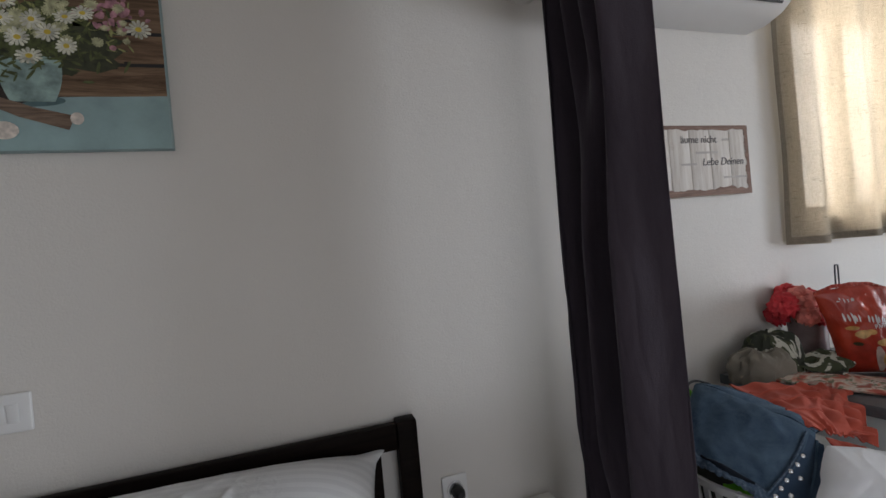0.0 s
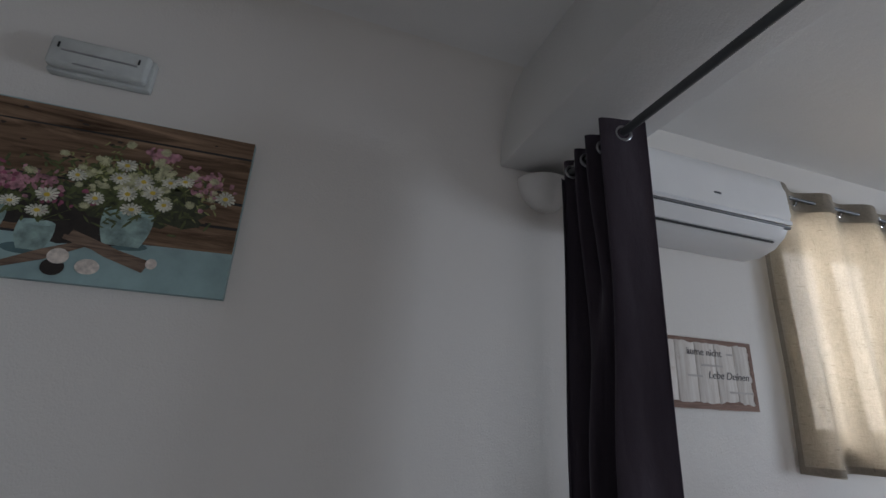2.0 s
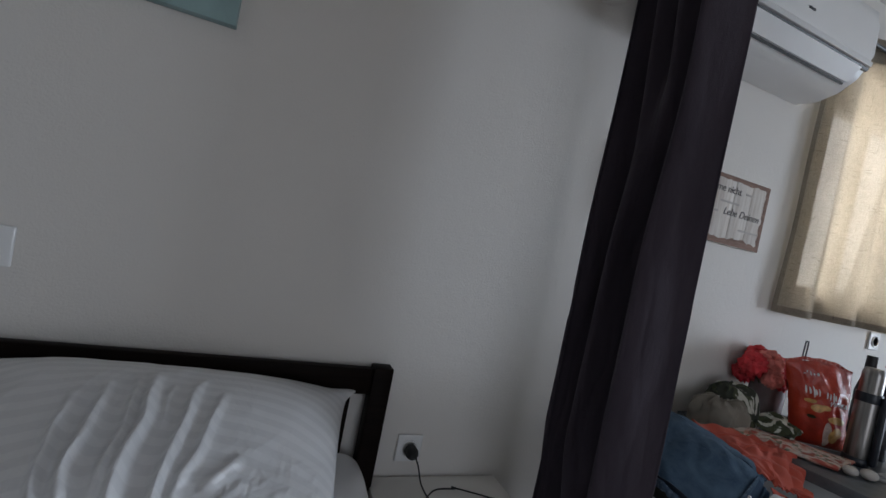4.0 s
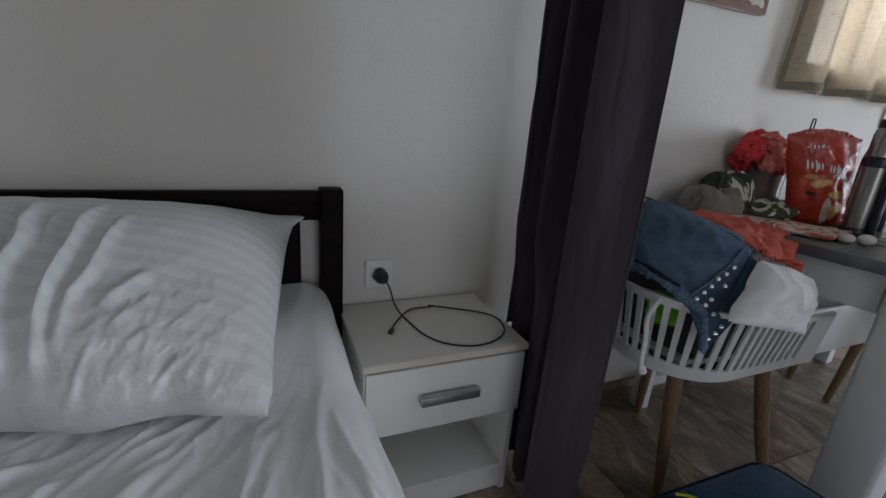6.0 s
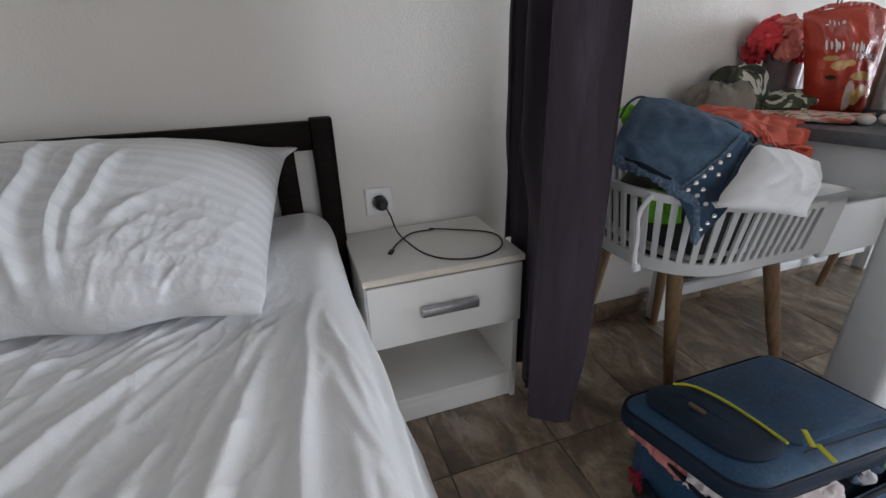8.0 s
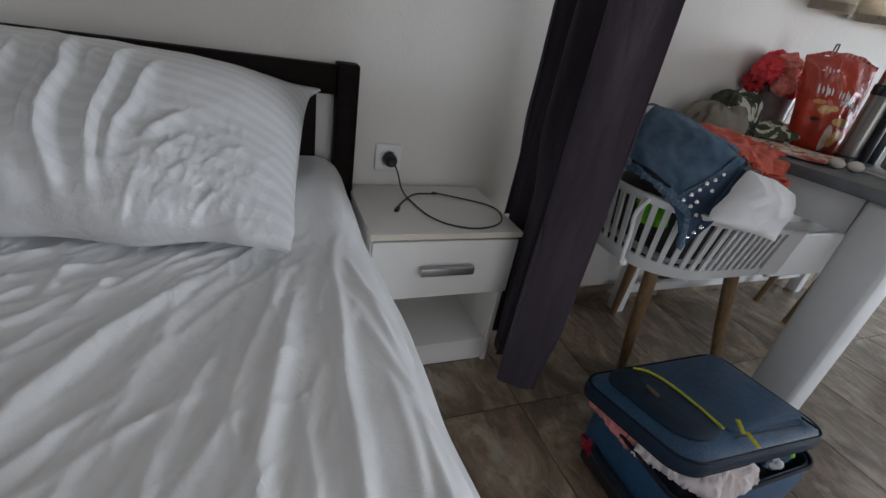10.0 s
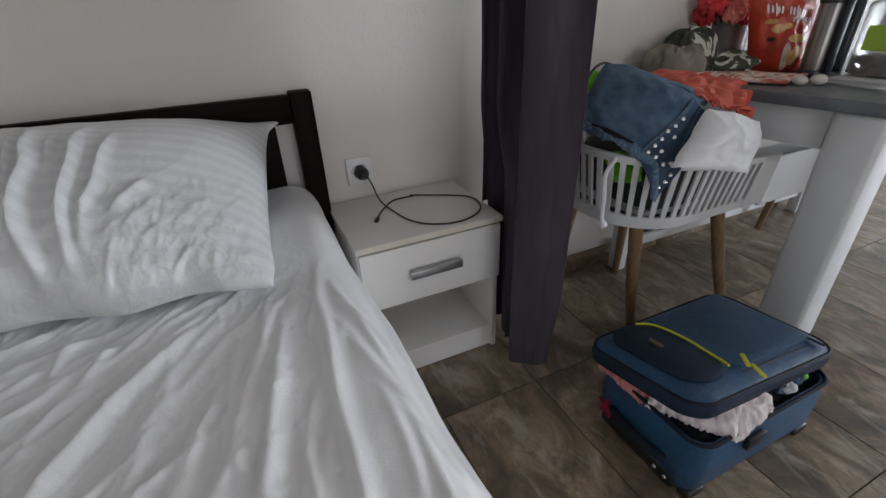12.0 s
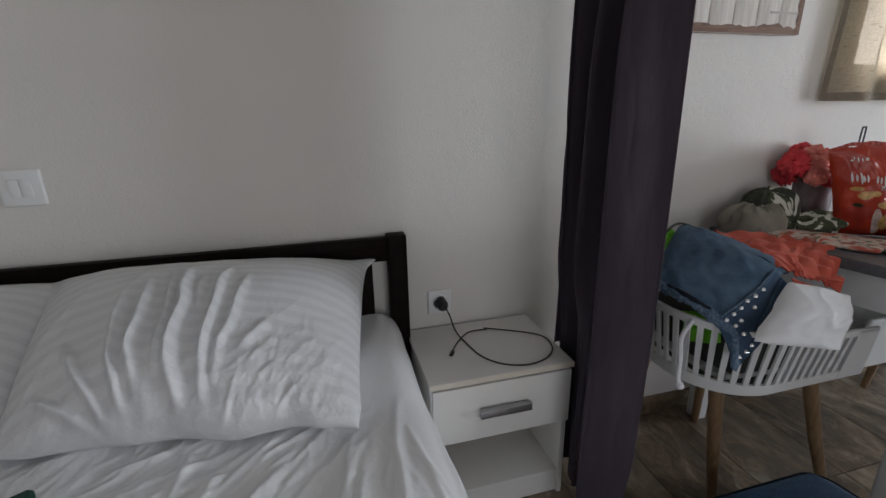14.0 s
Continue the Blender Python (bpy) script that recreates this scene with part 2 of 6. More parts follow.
def tile_material():
    m = Nodes("stone_tile")
    info = m.add("ShaderNodeObjectInfo")
    shift = m.add("ShaderNodeVectorMath", operation="ADD")
    scaled = m.add("ShaderNodeVectorMath", operation="SCALE")
    m.put(scaled.inputs[0], (7.3, 3.1, 5.7))
    m.put(scaled.inputs["Scale"], info.outputs["Random"])
    m.put(shift.inputs[0], m.coords), m.put(shift.inputs[1], scaled.outputs[0])
    v = m.stretch((2.6, 1.5, 2.5), (0, 0, 28), shift.outputs[0])
    veins = m.noise(2.6, 9, 0.68, v, 1.1)
    fine = m.noise(16, 6, 0.7, v, 0.4)
    base = m.ramp(veins, [(0.32, (0.046, 0.032, 0.019)), (0.45, (0.135, 0.089, 0.050)), (0.56, (0.27, 0.194, 0.124)), (0.70, (0.49, 0.395, 0.290))])
    base = m.mix(base, (0.055, 0.037, 0.024), m.ramp(fine, [(0.50, 0.0), (0.72, 0.7)]))
    streak = m.noise(3.2, 6, 0.65, m.stretch((3.6, 1.3, 3), (0, 0, -33), shift.outputs[0]), 0.6)
    base = m.mix(base, (0.42, 0.37, 0.30), m.ramp(streak, [(0.56, 0.0), (0.67, 0.6)]))
    base = m.mix(base, (0.3, 0.25, 0.2), m.sums(info.outputs["Random"], 0.18))
    m.look_of(base, m.ramp(fine, [(0.3, 0.32), (0.7, 0.50)]), Specular_IOR_Level=0.8)
    m.bump(m.sums(veins, fine, "ADD"), 0.16, 0.002)
    return m.mat


TILE = tile_material()
GROUT = plain("grout", (0.075, 0.062, 0.05), 0.9, grain=0.3)


def bedding_material(name, stripes, gloss, show, white=1.0):
    m = Nodes(name)
    w = m.add("ShaderNodeTexWave", wave=("BANDS", "Y"))
    m.put(w.inputs["Vector"], m.coords)
    w.inputs["Scale"].default_value, w.inputs["Distortion"].default_value = stripes, 0.5
    w.inputs["Detail Scale"].default_value = 0.6
    band = m.ramp(w.outputs["Fac"], [(0.44, 0.0), (0.56, 1.0)])
    tone = m.ramp(m.noise(3.0, 4), [(0.3, tuple(white * c for c in (0.81, 0.812, 0.82))), (0.7, tuple(white * c for c in (0.85, 0.855, 0.865)))])
    tone = m.mix(tone, tuple(white * c for c in (0.99, 0.995, 1.0)), m.sums(band, 0.5 * show))
    rough = m.ramp(band, [(0.0, 0.36 + 0.05 * show), (1.0, 0.36 - 0.06 * show)])
    m.look_of(tone, rough, Sheen_Weight=0.03, Specular_IOR_Level=gloss, Coat_Weight=0.35, Coat_Roughness=0.30)
    small = m.noise(24, 5, 0.66, None, 1.3)
    m.bump(m.sums(m.sums(small, 0.8), m.sums(m.noise(700, 1), 0.05), "ADD"), 0.40, 0.006)
    return m.mat


SHEET = bedding_material("cotton_sheet", 7.0, 1.0, 0.0)
PILLOWCASE = bedding_material("satin_stripe_cotton", 11.0, 1.0, 1.0, 0.76)
DARK_WOOD = wood_material("wenge_wood", (0.0045, 0.0028, 0.0022), (0.013, 0.0080, 0.0062), "X", 1.0, 0.5, 0.06)
LEG_WOOD = wood_material("oak_leg", (0.13, 0.075, 0.038), (0.27, 0.17, 0.09), "Z", 1.6, 0.45)
WHITE_BOARD = plain("white_laminate", (0.74, 0.72, 0.68), 0.42, vary=0.03, scale=3, grain=0.05)
BOARD_EDGE = plain("laminate_edge", (0.66, 0.60, 0.50), 0.5, vary=0.05)
WHITE_PLASTIC = plain("white_plastic", (0.76, 0.76, 0.75), 0.32, vary=0.03, scale=4)
WHITE_LACQUER = plain("white_lacquer", (0.70, 0.71, 0.71), 0.4, vary=0.05, scale=5, grain=0.05)
WHITE_PLASTER = plain("white_plaster", (0.72, 0.70, 0.67), 0.75, vary=0.06, scale=14, grain=0.2)
STEEL = plain("brushed_steel", (0.40, 0.40, 0.41), 0.34, 0.9, vary=0.1, scale=30)
CHROME = plain("chrome", (0.8, 0.8, 0.82), 0.12, 1.0, vary=0.02)
BLACK = plain("black_rubber", (0.012, 0.012, 0.013), 0.45, vary=0.2)
GREY_METAL = plain("grey_powder_coat", (0.075, 0.08, 0.085), 0.45, 0.3, vary=0.15, grain=0.1)


def curtain_material():
    m = Nodes("dark_curtain_fabric")
    v = m.stretch((1, 1, 0.25))
    nap = m.ramp(m.noise(7, 5, 0.6, v), [(0.3, (0.036, 0.028, 0.037)), (0.7, (0.062, 0.049, 0.062))])
    m.look_of(nap, 0.9, Sheen_Weight=0.08, Sheen_Roughness=0.5, Specular_IOR_Level=0.2)
    crease = m.noise(16, 4, 0.6, m.stretch((1, 1, 0.35), (0, 12, 0)))
    m.bump(m.sums(m.sums(m.noise(500, 1), 0.3), m.sums(crease, 1.6), "ADD"), 0.5, 0.006)
    return m.mat


CURTAIN = curtain_material()


def linen_material(name, colour, through_share, gaps):
    m = Nodes(name)
    across = m.noise(3.0, 3, 0.7, m.stretch((14, 14, 330)))
    down = m.noise(3.0, 3, 0.7, m.stretch((330, 330, 12)))
    slub_x = m.ramp(m.noise(1.0, 2, 0.5, m.stretch((26, 26, 150))), [(0.64, 0.0), (0.72, 1.0)])
    slub_z = m.ramp(m.noise(1.0, 2, 0.5, m.stretch((150, 150, 24))), [(0.66, 0.0), (0.74, 1.0)])
    slub = m.sums(slub_x, slub_z, "MAXIMUM")
    weave = m.ramp(m.sums(across, down, "MULTIPLY"), [(0.14, tuple(c * 0.68 for c in colour)), (0.34, colour)])
    cloud = m.ramp(m.noise(5, 4), [(0.35, 0.80), (0.7, 1.0)])
    tone = m.mix(m.mix(weave, cloud, 0.6, "MULTIPLY"), tuple(c * 0.30 for c in colour), m.sums(slub, 0.45))
    m.look_of(tone, 0.9, Specular_IOR_Level=0.15)
    m.bump(m.sums(m.sums(across, down, "ADD"), slub, "ADD"), 0.3, 0.0015)
    t = m.add("ShaderNodeBsdfTranslucent")
    m.put(t.inputs["Color"], tone)
    mixed = m.add("ShaderNodeMixShader")
    mixed.inputs[0].default_value = through_share
    m.tree.links.new(m.shader.outputs[0], mixed.inputs[1])
    m.tree.links.new(t.outputs[0], mixed.inputs[2])
    holes = m.add("ShaderNodeMixShader")
    m.put(holes.inputs[0], m.sums(m.ramp(slub, [(0.0, gaps), (1.0, gaps * 0.2)]), m.ramp(m.noise(2.6, 3), [(0.3, 0.5), (0.7, 1.0)])))
    m.tree.links.new(mixed.outputs[0], holes.inputs[1])
    m.tree.links.new(m.add("ShaderNodeBsdfTransparent").outputs[0], holes.inputs[2])
    m.tree.links.new(holes.outputs[0], m.out.inputs["Surface"])
    return m.mat


LINEN = linen_material("beige_linen", (0.62, 0.555, 0.44), 0.55, 0.08)
# the same linen doubled: the light it holds back also darkens its base colour
LINEN_DOUBLE = linen_material("dimmed_linen_hem", (0.40, 0.35, 0.28), 0.16, 0.004)


def glass_material():
    m = Nodes("window_glass")
    m.look_of((0.95, 0.97, 0.96), 0.02, Transmission_Weight=1.0, IOR=1.45)
    return m.mat


GLASS = glass_material()

# ---- the room ----
H_CEILING, STEP, FRONT, LEFT, RIGHT, BACK = 2.54, 0.86, -0.078, -2.25, 6.6, -3.7
WIN = (1.66, 2.78, 1.27, 2.24)
DOOR = (-3.58, -2.44, 2.25)

part("wall_north", box(LEFT - 0.2, STEP, 0, 0.25, -0.1, H_CEILING + 0.1, 0), WALL, None, "white roller-painted plaster wall behind the bed", False, "structure")
w = box(STEP, WIN[0], FRONT, 0.25, -0.1, H_CEILING + 0.1, 0)
box(WIN[1], RIGHT + 0.2, FRONT, 0.25, -0.1, H_CEILING + 0.1, 0, bm=w)
box(WIN[0], WIN[1], FRONT, 0.25, -0.1, WIN[2], 0, bm=w)
box(WIN[0], WIN[1], FRONT, 0.25, WIN[3], H_CEILING + 0.1, 0, bm=w)
part("wall_north_window_side", w, WALL, None, "white plaster wall with the curtained window", False, "structure")
part("wall_west", box(LEFT - 0.2, LEFT, BACK, 0, -0.1, H_CEILING + 0.1, 0), WALL, None, "white plaster side wall", False, "structure")
# closing wall out of view, darkened; its opening is added for the fill lamp
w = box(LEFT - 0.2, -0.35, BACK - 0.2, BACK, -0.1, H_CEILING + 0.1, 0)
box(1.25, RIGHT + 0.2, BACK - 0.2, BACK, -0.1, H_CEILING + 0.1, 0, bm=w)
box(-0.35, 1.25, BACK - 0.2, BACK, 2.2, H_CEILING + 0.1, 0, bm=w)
part("wall_south", w, FAR_WALL, None, "unseen wall opposite the bed, darkened to cut bounce light, with an opening added for the fill lamp", False, "structure")
# the smaller opening is added for the glare lamp
w = box(RIGHT, RIGHT + 0.2, DOOR[1], -1.16, -0.1, H_CEILING + 0.1, 0)
box(RIGHT, RIGHT + 0.2, -0.34, FRONT, -0.1, H_CEILING + 0.1, 0, bm=w)
box(RIGHT, RIGHT + 0.2, -1.16, -0.34, -0.1, 0.78, 0, bm=w)
box(RIGHT, RIGHT + 0.2, -1.16, -0.34, 2.32, H_CEILING + 0.1, 0, bm=w)
box(RIGHT, RIGHT + 0.2, BACK, DOOR[0], -0.1, H_CEILING + 0.1, 0, bm=w)
box(RIGHT, RIGHT + 0.2, DOOR[0], DOOR[1], DOOR[2], H_CEILING + 0.1, 0, bm=w)
part("wall_east", w, WALL, None, "white plaster wall with a balcony opening and an opening added for the floor glare lamp", False, "structure")
part("ceiling", box(LEFT - 0.2, RIGHT + 0.2, BACK - 0.2, 0.25, H_CEILING, H_CEILING + 0.2, 0), CEILING, None, "matt white plaster ceiling", False, "structure")
cove = [(0.0, 2.236)] + [(-0.20 + 0.20 * math.cos(radians(a)), 2.236 + 0.304 * math.sin(radians(a))) for a in range(5, 91, 5)] + [(-0.20, H_CEILING + 0.05), (0.0, H_CEILING + 0.05)]
part("ceiling_cove", extrude_profile([(y - 0.0005, z) for y, z in cove], LEFT, 0.332), WALL, None, "rounded white plaster cove between wall and ceiling", True, "structure")
part("ceiling_beam", box(0.33, 0.69, BACK, -0.001, 2.236, H_CEILING + 0.02, 0.006), CEILING, None, "white plastered ceiling beam above the curtain rod", True, "structure")

# window: frame, sash and panes in the wall's opening
win = thing("window_1", (2.22, 0.1, WIN[2]), "white framed window behind a linen curtain", "window", kind="structure")
for x0, x1, z0, z1 in ((WIN[0], WIN[0] + 0.06, WIN[2], WIN[3]), (WIN[1] - 0.06, WIN[1], WIN[2], WIN[3]), (2.19, 2.25, WIN[2] + 0.06, WIN[3] - 0.06), (WIN[0] + 0.06, WIN[1] - 0.06, WIN[2], WIN[2] + 0.06), (WIN[0] + 0.06, WIN[1] - 0.06, WIN[3] - 0.06, WIN[3])):
    part("window_frame", box(x0, x1, 0.08, 0.14, z0, z1, 0.004), WHITE_LACQUER, win)
for x0, x1 in ((WIN[0] + 0.06, 2.19), (2.25, WIN[1] - 0.06)):
    pane = part("pane", box(x0, x1, 0.105, 0.111, WIN[2] + 0.06, WIN[3] - 0.06, 0), GLASS, win, smooth=False)
    pane.visible_shadow = False
part("window_sill", box(WIN[0] + 0.005, WIN[1] - 0.005, FRONT + 0.002, 0.08, WIN[2], WIN[2] + 0.015, 0.003), WHITE_LACQUER, win)


# ---- bed ----
bed = thing("bed", (-0.8, -1.0, 0), "double bed with a dark wooden slatted headboard", "bed")
part("headboard_post", box(-0.030, 0.027, -0.062, -0.012, 0, 0.823, 0.004), DARK_WOOD, bed)
part("headboard_post", box(-1.70, -1.643, -0.062, -0.012, 0, 0.823, 0.004), DARK_WOOD, bed)
part("headboard_rail", box(-1.643, -0.030, -0.052, -0.022, 0.743, 0.816, 0.004), DARK_WOOD, bed)
part("headboard_rail", box(-1.643, -0.030, -0.052, -0.022, 0.34, 0.42, 0.004), DARK_WOOD, bed)
for k in range(14):
    x = -0.137 - k * 0.104
    part("headboard_slat", box(x, x + 0.058, -0.046, -0.028, 0.42, 0.743, 0.002), DARK_WOOD, bed)
part("side_rail", box(-0.085, -0.060, -2.04, -0.062, 0.20, 0.36, 0.004), DARK_WOOD, bed)
part("side_rail", box(-1.688, -1.660, -2.04, -0.062, 0.20, 0.36, 0.004), DARK_WOOD, bed)
part("foot_rail", box(-1.66, -0.04, -2.07, -2.04, 0.20, 0.36, 0.004), DARK_WOOD, bed)
for x in (-1.69, -0.065):
    part("leg", box(x, x + 0.055, -2.075, -2.02, 0, 0.38, 0.004), DARK_WOOD, bed)
part("mattress", box(-1.64, -0.10, -2.03, -0.075, 0.30, 0.520, 0.05, 4), WHITE_BOARD, bed, "white mattress under the sheet")


ARC, DROP = 0.125, 0.36
SHEET_C = np.concatenate((np.linspace(-1.66, -0.82, 60, False), np.linspace(-0.82, 0.12, 290, False), np.linspace(0.12, 0.40, 41)))
SHEET_Y = np.concatenate((np.linspace(-0.058, -0.46, 40, False), np.linspace(-0.46, -1.20, 230, False), np.linspace(-1.20, -2.058, 61)))
NU, NV = len(SHEET_C) - 1, len(SHEET_Y) - 1
# folds of the sheet: along the bed's edge, and drawn from below the pillow's corner
folds = [
    (((-0.25, -0.50), (-0.41, -0.61)), 0.009, 0.010), (((-0.29, -0.58), (-0.40, -0.72), (-0.47, -0.83), (-0.52, -0.98)), 0.017, 0.020),
    (((-0.43, -0.58), (-0.465, -0.69)), 0.012, 0.012), (((-0.49, -0.51), (-0.51, -0.65)), 0.011, 0.010),
    (((-0.165, -0.57), (-0.255, -0.83), (-0.29, -0.98)), 0.012, 0.014), (((-0.155, -0.60), (-0.20, -0.78), (-0.24, -0.96), (-0.25, -1.3)), 0.017, 0.019),
    (((-0.080, -0.46), (-0.128, -0.84), (-0.148, -1.0), (-0.165, -1.6)), 0.014, 0.020), (((0.012, -0.42), (0.020, -0.83), (0.015, -1.05), (0.01, -1.7)), 0.016, 0.014),
    (((-0.185, -0.85), (-0.192, -0.98), (-0.2, -1.3)), 0.010, 0.012), (((-0.045, -0.84), (-0.058, -1.03), (-0.07, -1.6)), 0.011, 0.015),
    (((-0.37, -0.84), (-0.41, -0.87), (-0.48, -0.94)), 0.010, 0.013), (((-0.29, -0.855), (-0.364, -0.90), (-0.44, -0.96)), 0.010, 0.013),
    (((-0.28, -0.76), (-0.31, -0.85), (-0.325, -0.95)), 0.010, 0.010), (((0.09, -0.60), (0.10, -1.0), (0.09, -1.7)), 0.019, 0.010),
    (((0.17, -0.70), (0.20, -1.1), (0.19, -1.8)), 0.023, 0.012)]
fold_rnd = random.Random(17)
for _ in range(120):
    x, y = fold_rnd.uniform(-1.15, -0.16), fold_rnd.uniform(-1.5, -0.50)
    out = Vector((x + 0.06, y + 0.30)).normalized()
    bend = Vector((-out.y, out.x)) * fold_rnd.uniform(-0.35, 0.35)
    l = fold_rnd.uniform(0.05, 0.17)
    folds.append((((x, y), (x + out.x * l * 0.5, y + out.y * l * 0.5), (x + (out.x + bend.x) * l, y + (out.y + bend.y) * l)), fold_rnd.uniform(0.005, 0.011), fold_rnd.uniform(0.002, 0.008)))
# many long thin creases that fan out from the pillow's corner
for _ in range(90):
    a, far, l = radians(fold_rnd.uniform(208, 272)), fold_rnd.uniform(0.22, 0.85), fold_rnd.uniform(0.12, 0.42)
    bend = fold_rnd.uniform(-0.10, 0.10)
    pts = [(-0.07 + r * math.cos(a + bend * k), -0.32 + r * math.sin(a + bend * k)) for k, r in enumerate((far, far + l * 0.5, far + l))]
    folds.append((tuple(pts), fold_rnd.uniform(0.008, 0.014), fold_rnd.uniform(0.003, 0.007)))
gc, gy = np.meshgrid(SHEET_C, SHEET_Y)
wander_x = 0.008 * np.sin(7 * gy + 5 * gc) + 0.0025 * np.sin(23 * gy - 11 * gc + 1.0)
wander_y = 0.008 * np.sin(8 * gc - 6 * gy + 2.0) + 0.003 * np.sin(31 * gc + 17 * gy)
SHEET_FOLDS = 1.5 * ridges(gc + wander_x, gy + wander_y, [(pts, 0.80 * w, min(h, 0.70 * w)) for pts, w, h in folds])


def sheet_point(u, v):
    i, j = round(u * NU), round(v * NV)
    y, e = float(SHEET_Y[j]), float(SHEET_C[i]) + 0.085
    near = smooth_step(-0.36, -0.55, y)
    r = ARC / (math.pi / 2)
    if e < 0:
        x, z, nx, nz = -0.085 + e, 0.552, 0.0, 1.0
    elif e < ARC:
        a = e / ARC * math.pi / 2
        x, z, nx, nz = -0.085 + r * math.sin(a), 0.552 - r * (1 - math.cos(a)), math.sin(a), math.cos(a)
    else:
        k = (e - ARC) / DROP
        x, z, nx, nz = -0.085 + r + (0.004 + 0.095 * near) * k ** 1.1, 0.552 - r - DROP * k, 1.0, 0.2
    w = float(SHEET_FOLDS[j, i]) * smooth_step(-0.30, -0.50, y) - 0.004
    w += 0.006 * n3(x * 4, y * 4, 2.0) + 0.004 * n3(x * 11, y * 8, 4.0)
    # creases follow the pull away from the pillow's corner
    run, side = 0.62 * (x + 0.06) + 0.78 * (y + 0.30), 0.78 * (x + 0.06) - 0.62 * (y + 0.30)
    flat_part = smooth_step(0.10, -0.10, e)
    w += 0.0065 * creases(side * 9.0, run * 3.0, 7.0) * flat_part * (0.20 + 0.80 * smooth_step(-0.12, -0.34, x))
    w += 0.0030 * creases(side * 24, run * 11, 2.0) * flat_part * smooth_step(-0.02, -0.25, x)
    px = x + nx * w
    if px > 0.006 and y > -0.40:
        px = min(px, 0.006 + 0.03 * smooth_step(-0.345, -0.40, y))
    # the mattress stands a little higher at the headboard
    return Vector((px, y, z + nz * w + 0.026 * smooth_step(-0.55, -0.22, y) * smooth_step(0.40, 0.52, z)))


part("bed_sheet", surface(sheet_point, NU, NV, 0.0), SHEET, None, "rumpled white cotton sheet drawn over the mattress", category="sheet")


def pillow(corners, high, under, seed, label, folds):
    """A filled pillow between four corners (lower left, lower right, upper right, upper left)."""
    p0, p1, p2, p3 = (Vector(c) for c in corners)
    normal = ((p1 - p0).cross(p3 - p0)).normalized()
    nu, nv = 290, 220
    gu, gv = np.meshgrid(np.linspace(0, 1, nu + 1), np.linspace(0, 1, nv + 1))
    wu = 0.008 * np.sin(11 * gv + 7 * gu + seed) + 0.002 * np.sin(31 * gv - 23 * gu)
    wv = 0.008 * np.sin(19 * gu - 8 * gv + seed)
    lines = [(tuple((u, v * 0.62) for u, v in pts), 1.05 * w, h) for pts, w, h in folds]
    rnd = random.Random(int(seed) + 5)
    for _ in range(30):
        u, v, a, l = rnd.uniform(0.64, 0.98), rnd.uniform(0.03, 0.40), rnd.uniform(0.7, 1.5), rnd.uniform(0.03, 0.12)
        lines.append((((u, v * 0.62), (u + l * math.cos(a), v * 0.62 + l * math.sin(a))), rnd.uniform(0.005, 0.010), rnd.uniform(0.001, 0.003)))
    crumple = 1.2 * ridges(gu + wu, (gv + wv) * 0.62, lines, 0.8, 3)
    for _ in range(1):
        crumple[1:-1] = 0.5 * crumple[1:-1] + 0.25 * (crumple[:-2] + crumple[2:])

    def side(sign):
        def f(u, v):
            a, b = 2 * u - 1, 2 * v - 1
            edge = max(abs(a), abs(b))
            # the edges draw in between the pointed corners
            round_off = 0.035 * smooth_step(0.7, 1.0, abs(a)) * smooth_step(-0.75, -1.0, b)
            uu = 0.5 + a / 2 * (1 - 0.045 * (1 - b ** 4) - round_off)
            vv = 0.5 + b / 2 * (1 - (0.070 if b < 0 else -0.03) * (1 - a ** 4) - round_off * 1.5)
            p = p0.lerp(p1, uu).lerp(p3.lerp(p2, uu), vv)
            p = p + (p3 - p0) * smooth_step(-0.4, -1.0, b) * 0.030 * n3(u * 5.5, 1.0, seed)
            ear = smooth_step(0.84, 1.0, a) * smooth_step(0.86, 1.0, b)
            p = p + (p2 - p3).normalized() * 0.022 * ear + (p2 - p1).normalized() * 0.014 * ear
            body = (max(0.0, 1 - abs(a) ** 2.4) ** 0.6) * (max(0.0, 1 - abs(b) ** 2.4) ** 0.6) * (1 + 0.12 * b)
            if sign < 0:
                return p - normal * under * body
            m = max(0.0, 1 - edge ** 8)
            z = high * body + m * float(crumple[round(v * nv), round(u * nu)])
            z += m * (0.010 * n3(u * 3.2, v * 3.2, seed + 7) + 0.003 * n3(u * 11, v * 8, seed + 9))
            low_right = smooth_step(0.72, 0.25, v) * (0.35 + 0.65 * smooth_step(0.50, 0.75, u))
            z += m * 0.0042 * creases(u * 5.0 - v * 2.4, v * 2.4 + u * 0.8, seed + 14) * low_right
            z += m * 0.0028 * creases(u * 12 - v * 5, v * 7 + u * 3, seed + 31) * low_right
            z += m * 0.0014 * creases(u * 26 - v * 9, v * 15 + u * 5, seed + 61) * low_right
            z += m * 0.0040 * creases(u * 6.0 - v * 1.6, v * 1.4, seed + 41) * smooth_step(0.72, 0.5, u)
            # puckers along the lower seam
            z += 0.006 * n3(u * 22, 3.0, seed) * smooth_step(0.3, 0.02, v) * m
            return p + normal * z
        return f
    bm = surface(side(1), nu, nv)
    surface(side(-1), nu, nv, bm=bm)
    bmesh.ops.remove_doubles(bm, verts=bm.verts, dist=0.0004)
    return part("pillow", bm, PILLOWCASE, None, label, category="pillow", group="pillows on the bed")


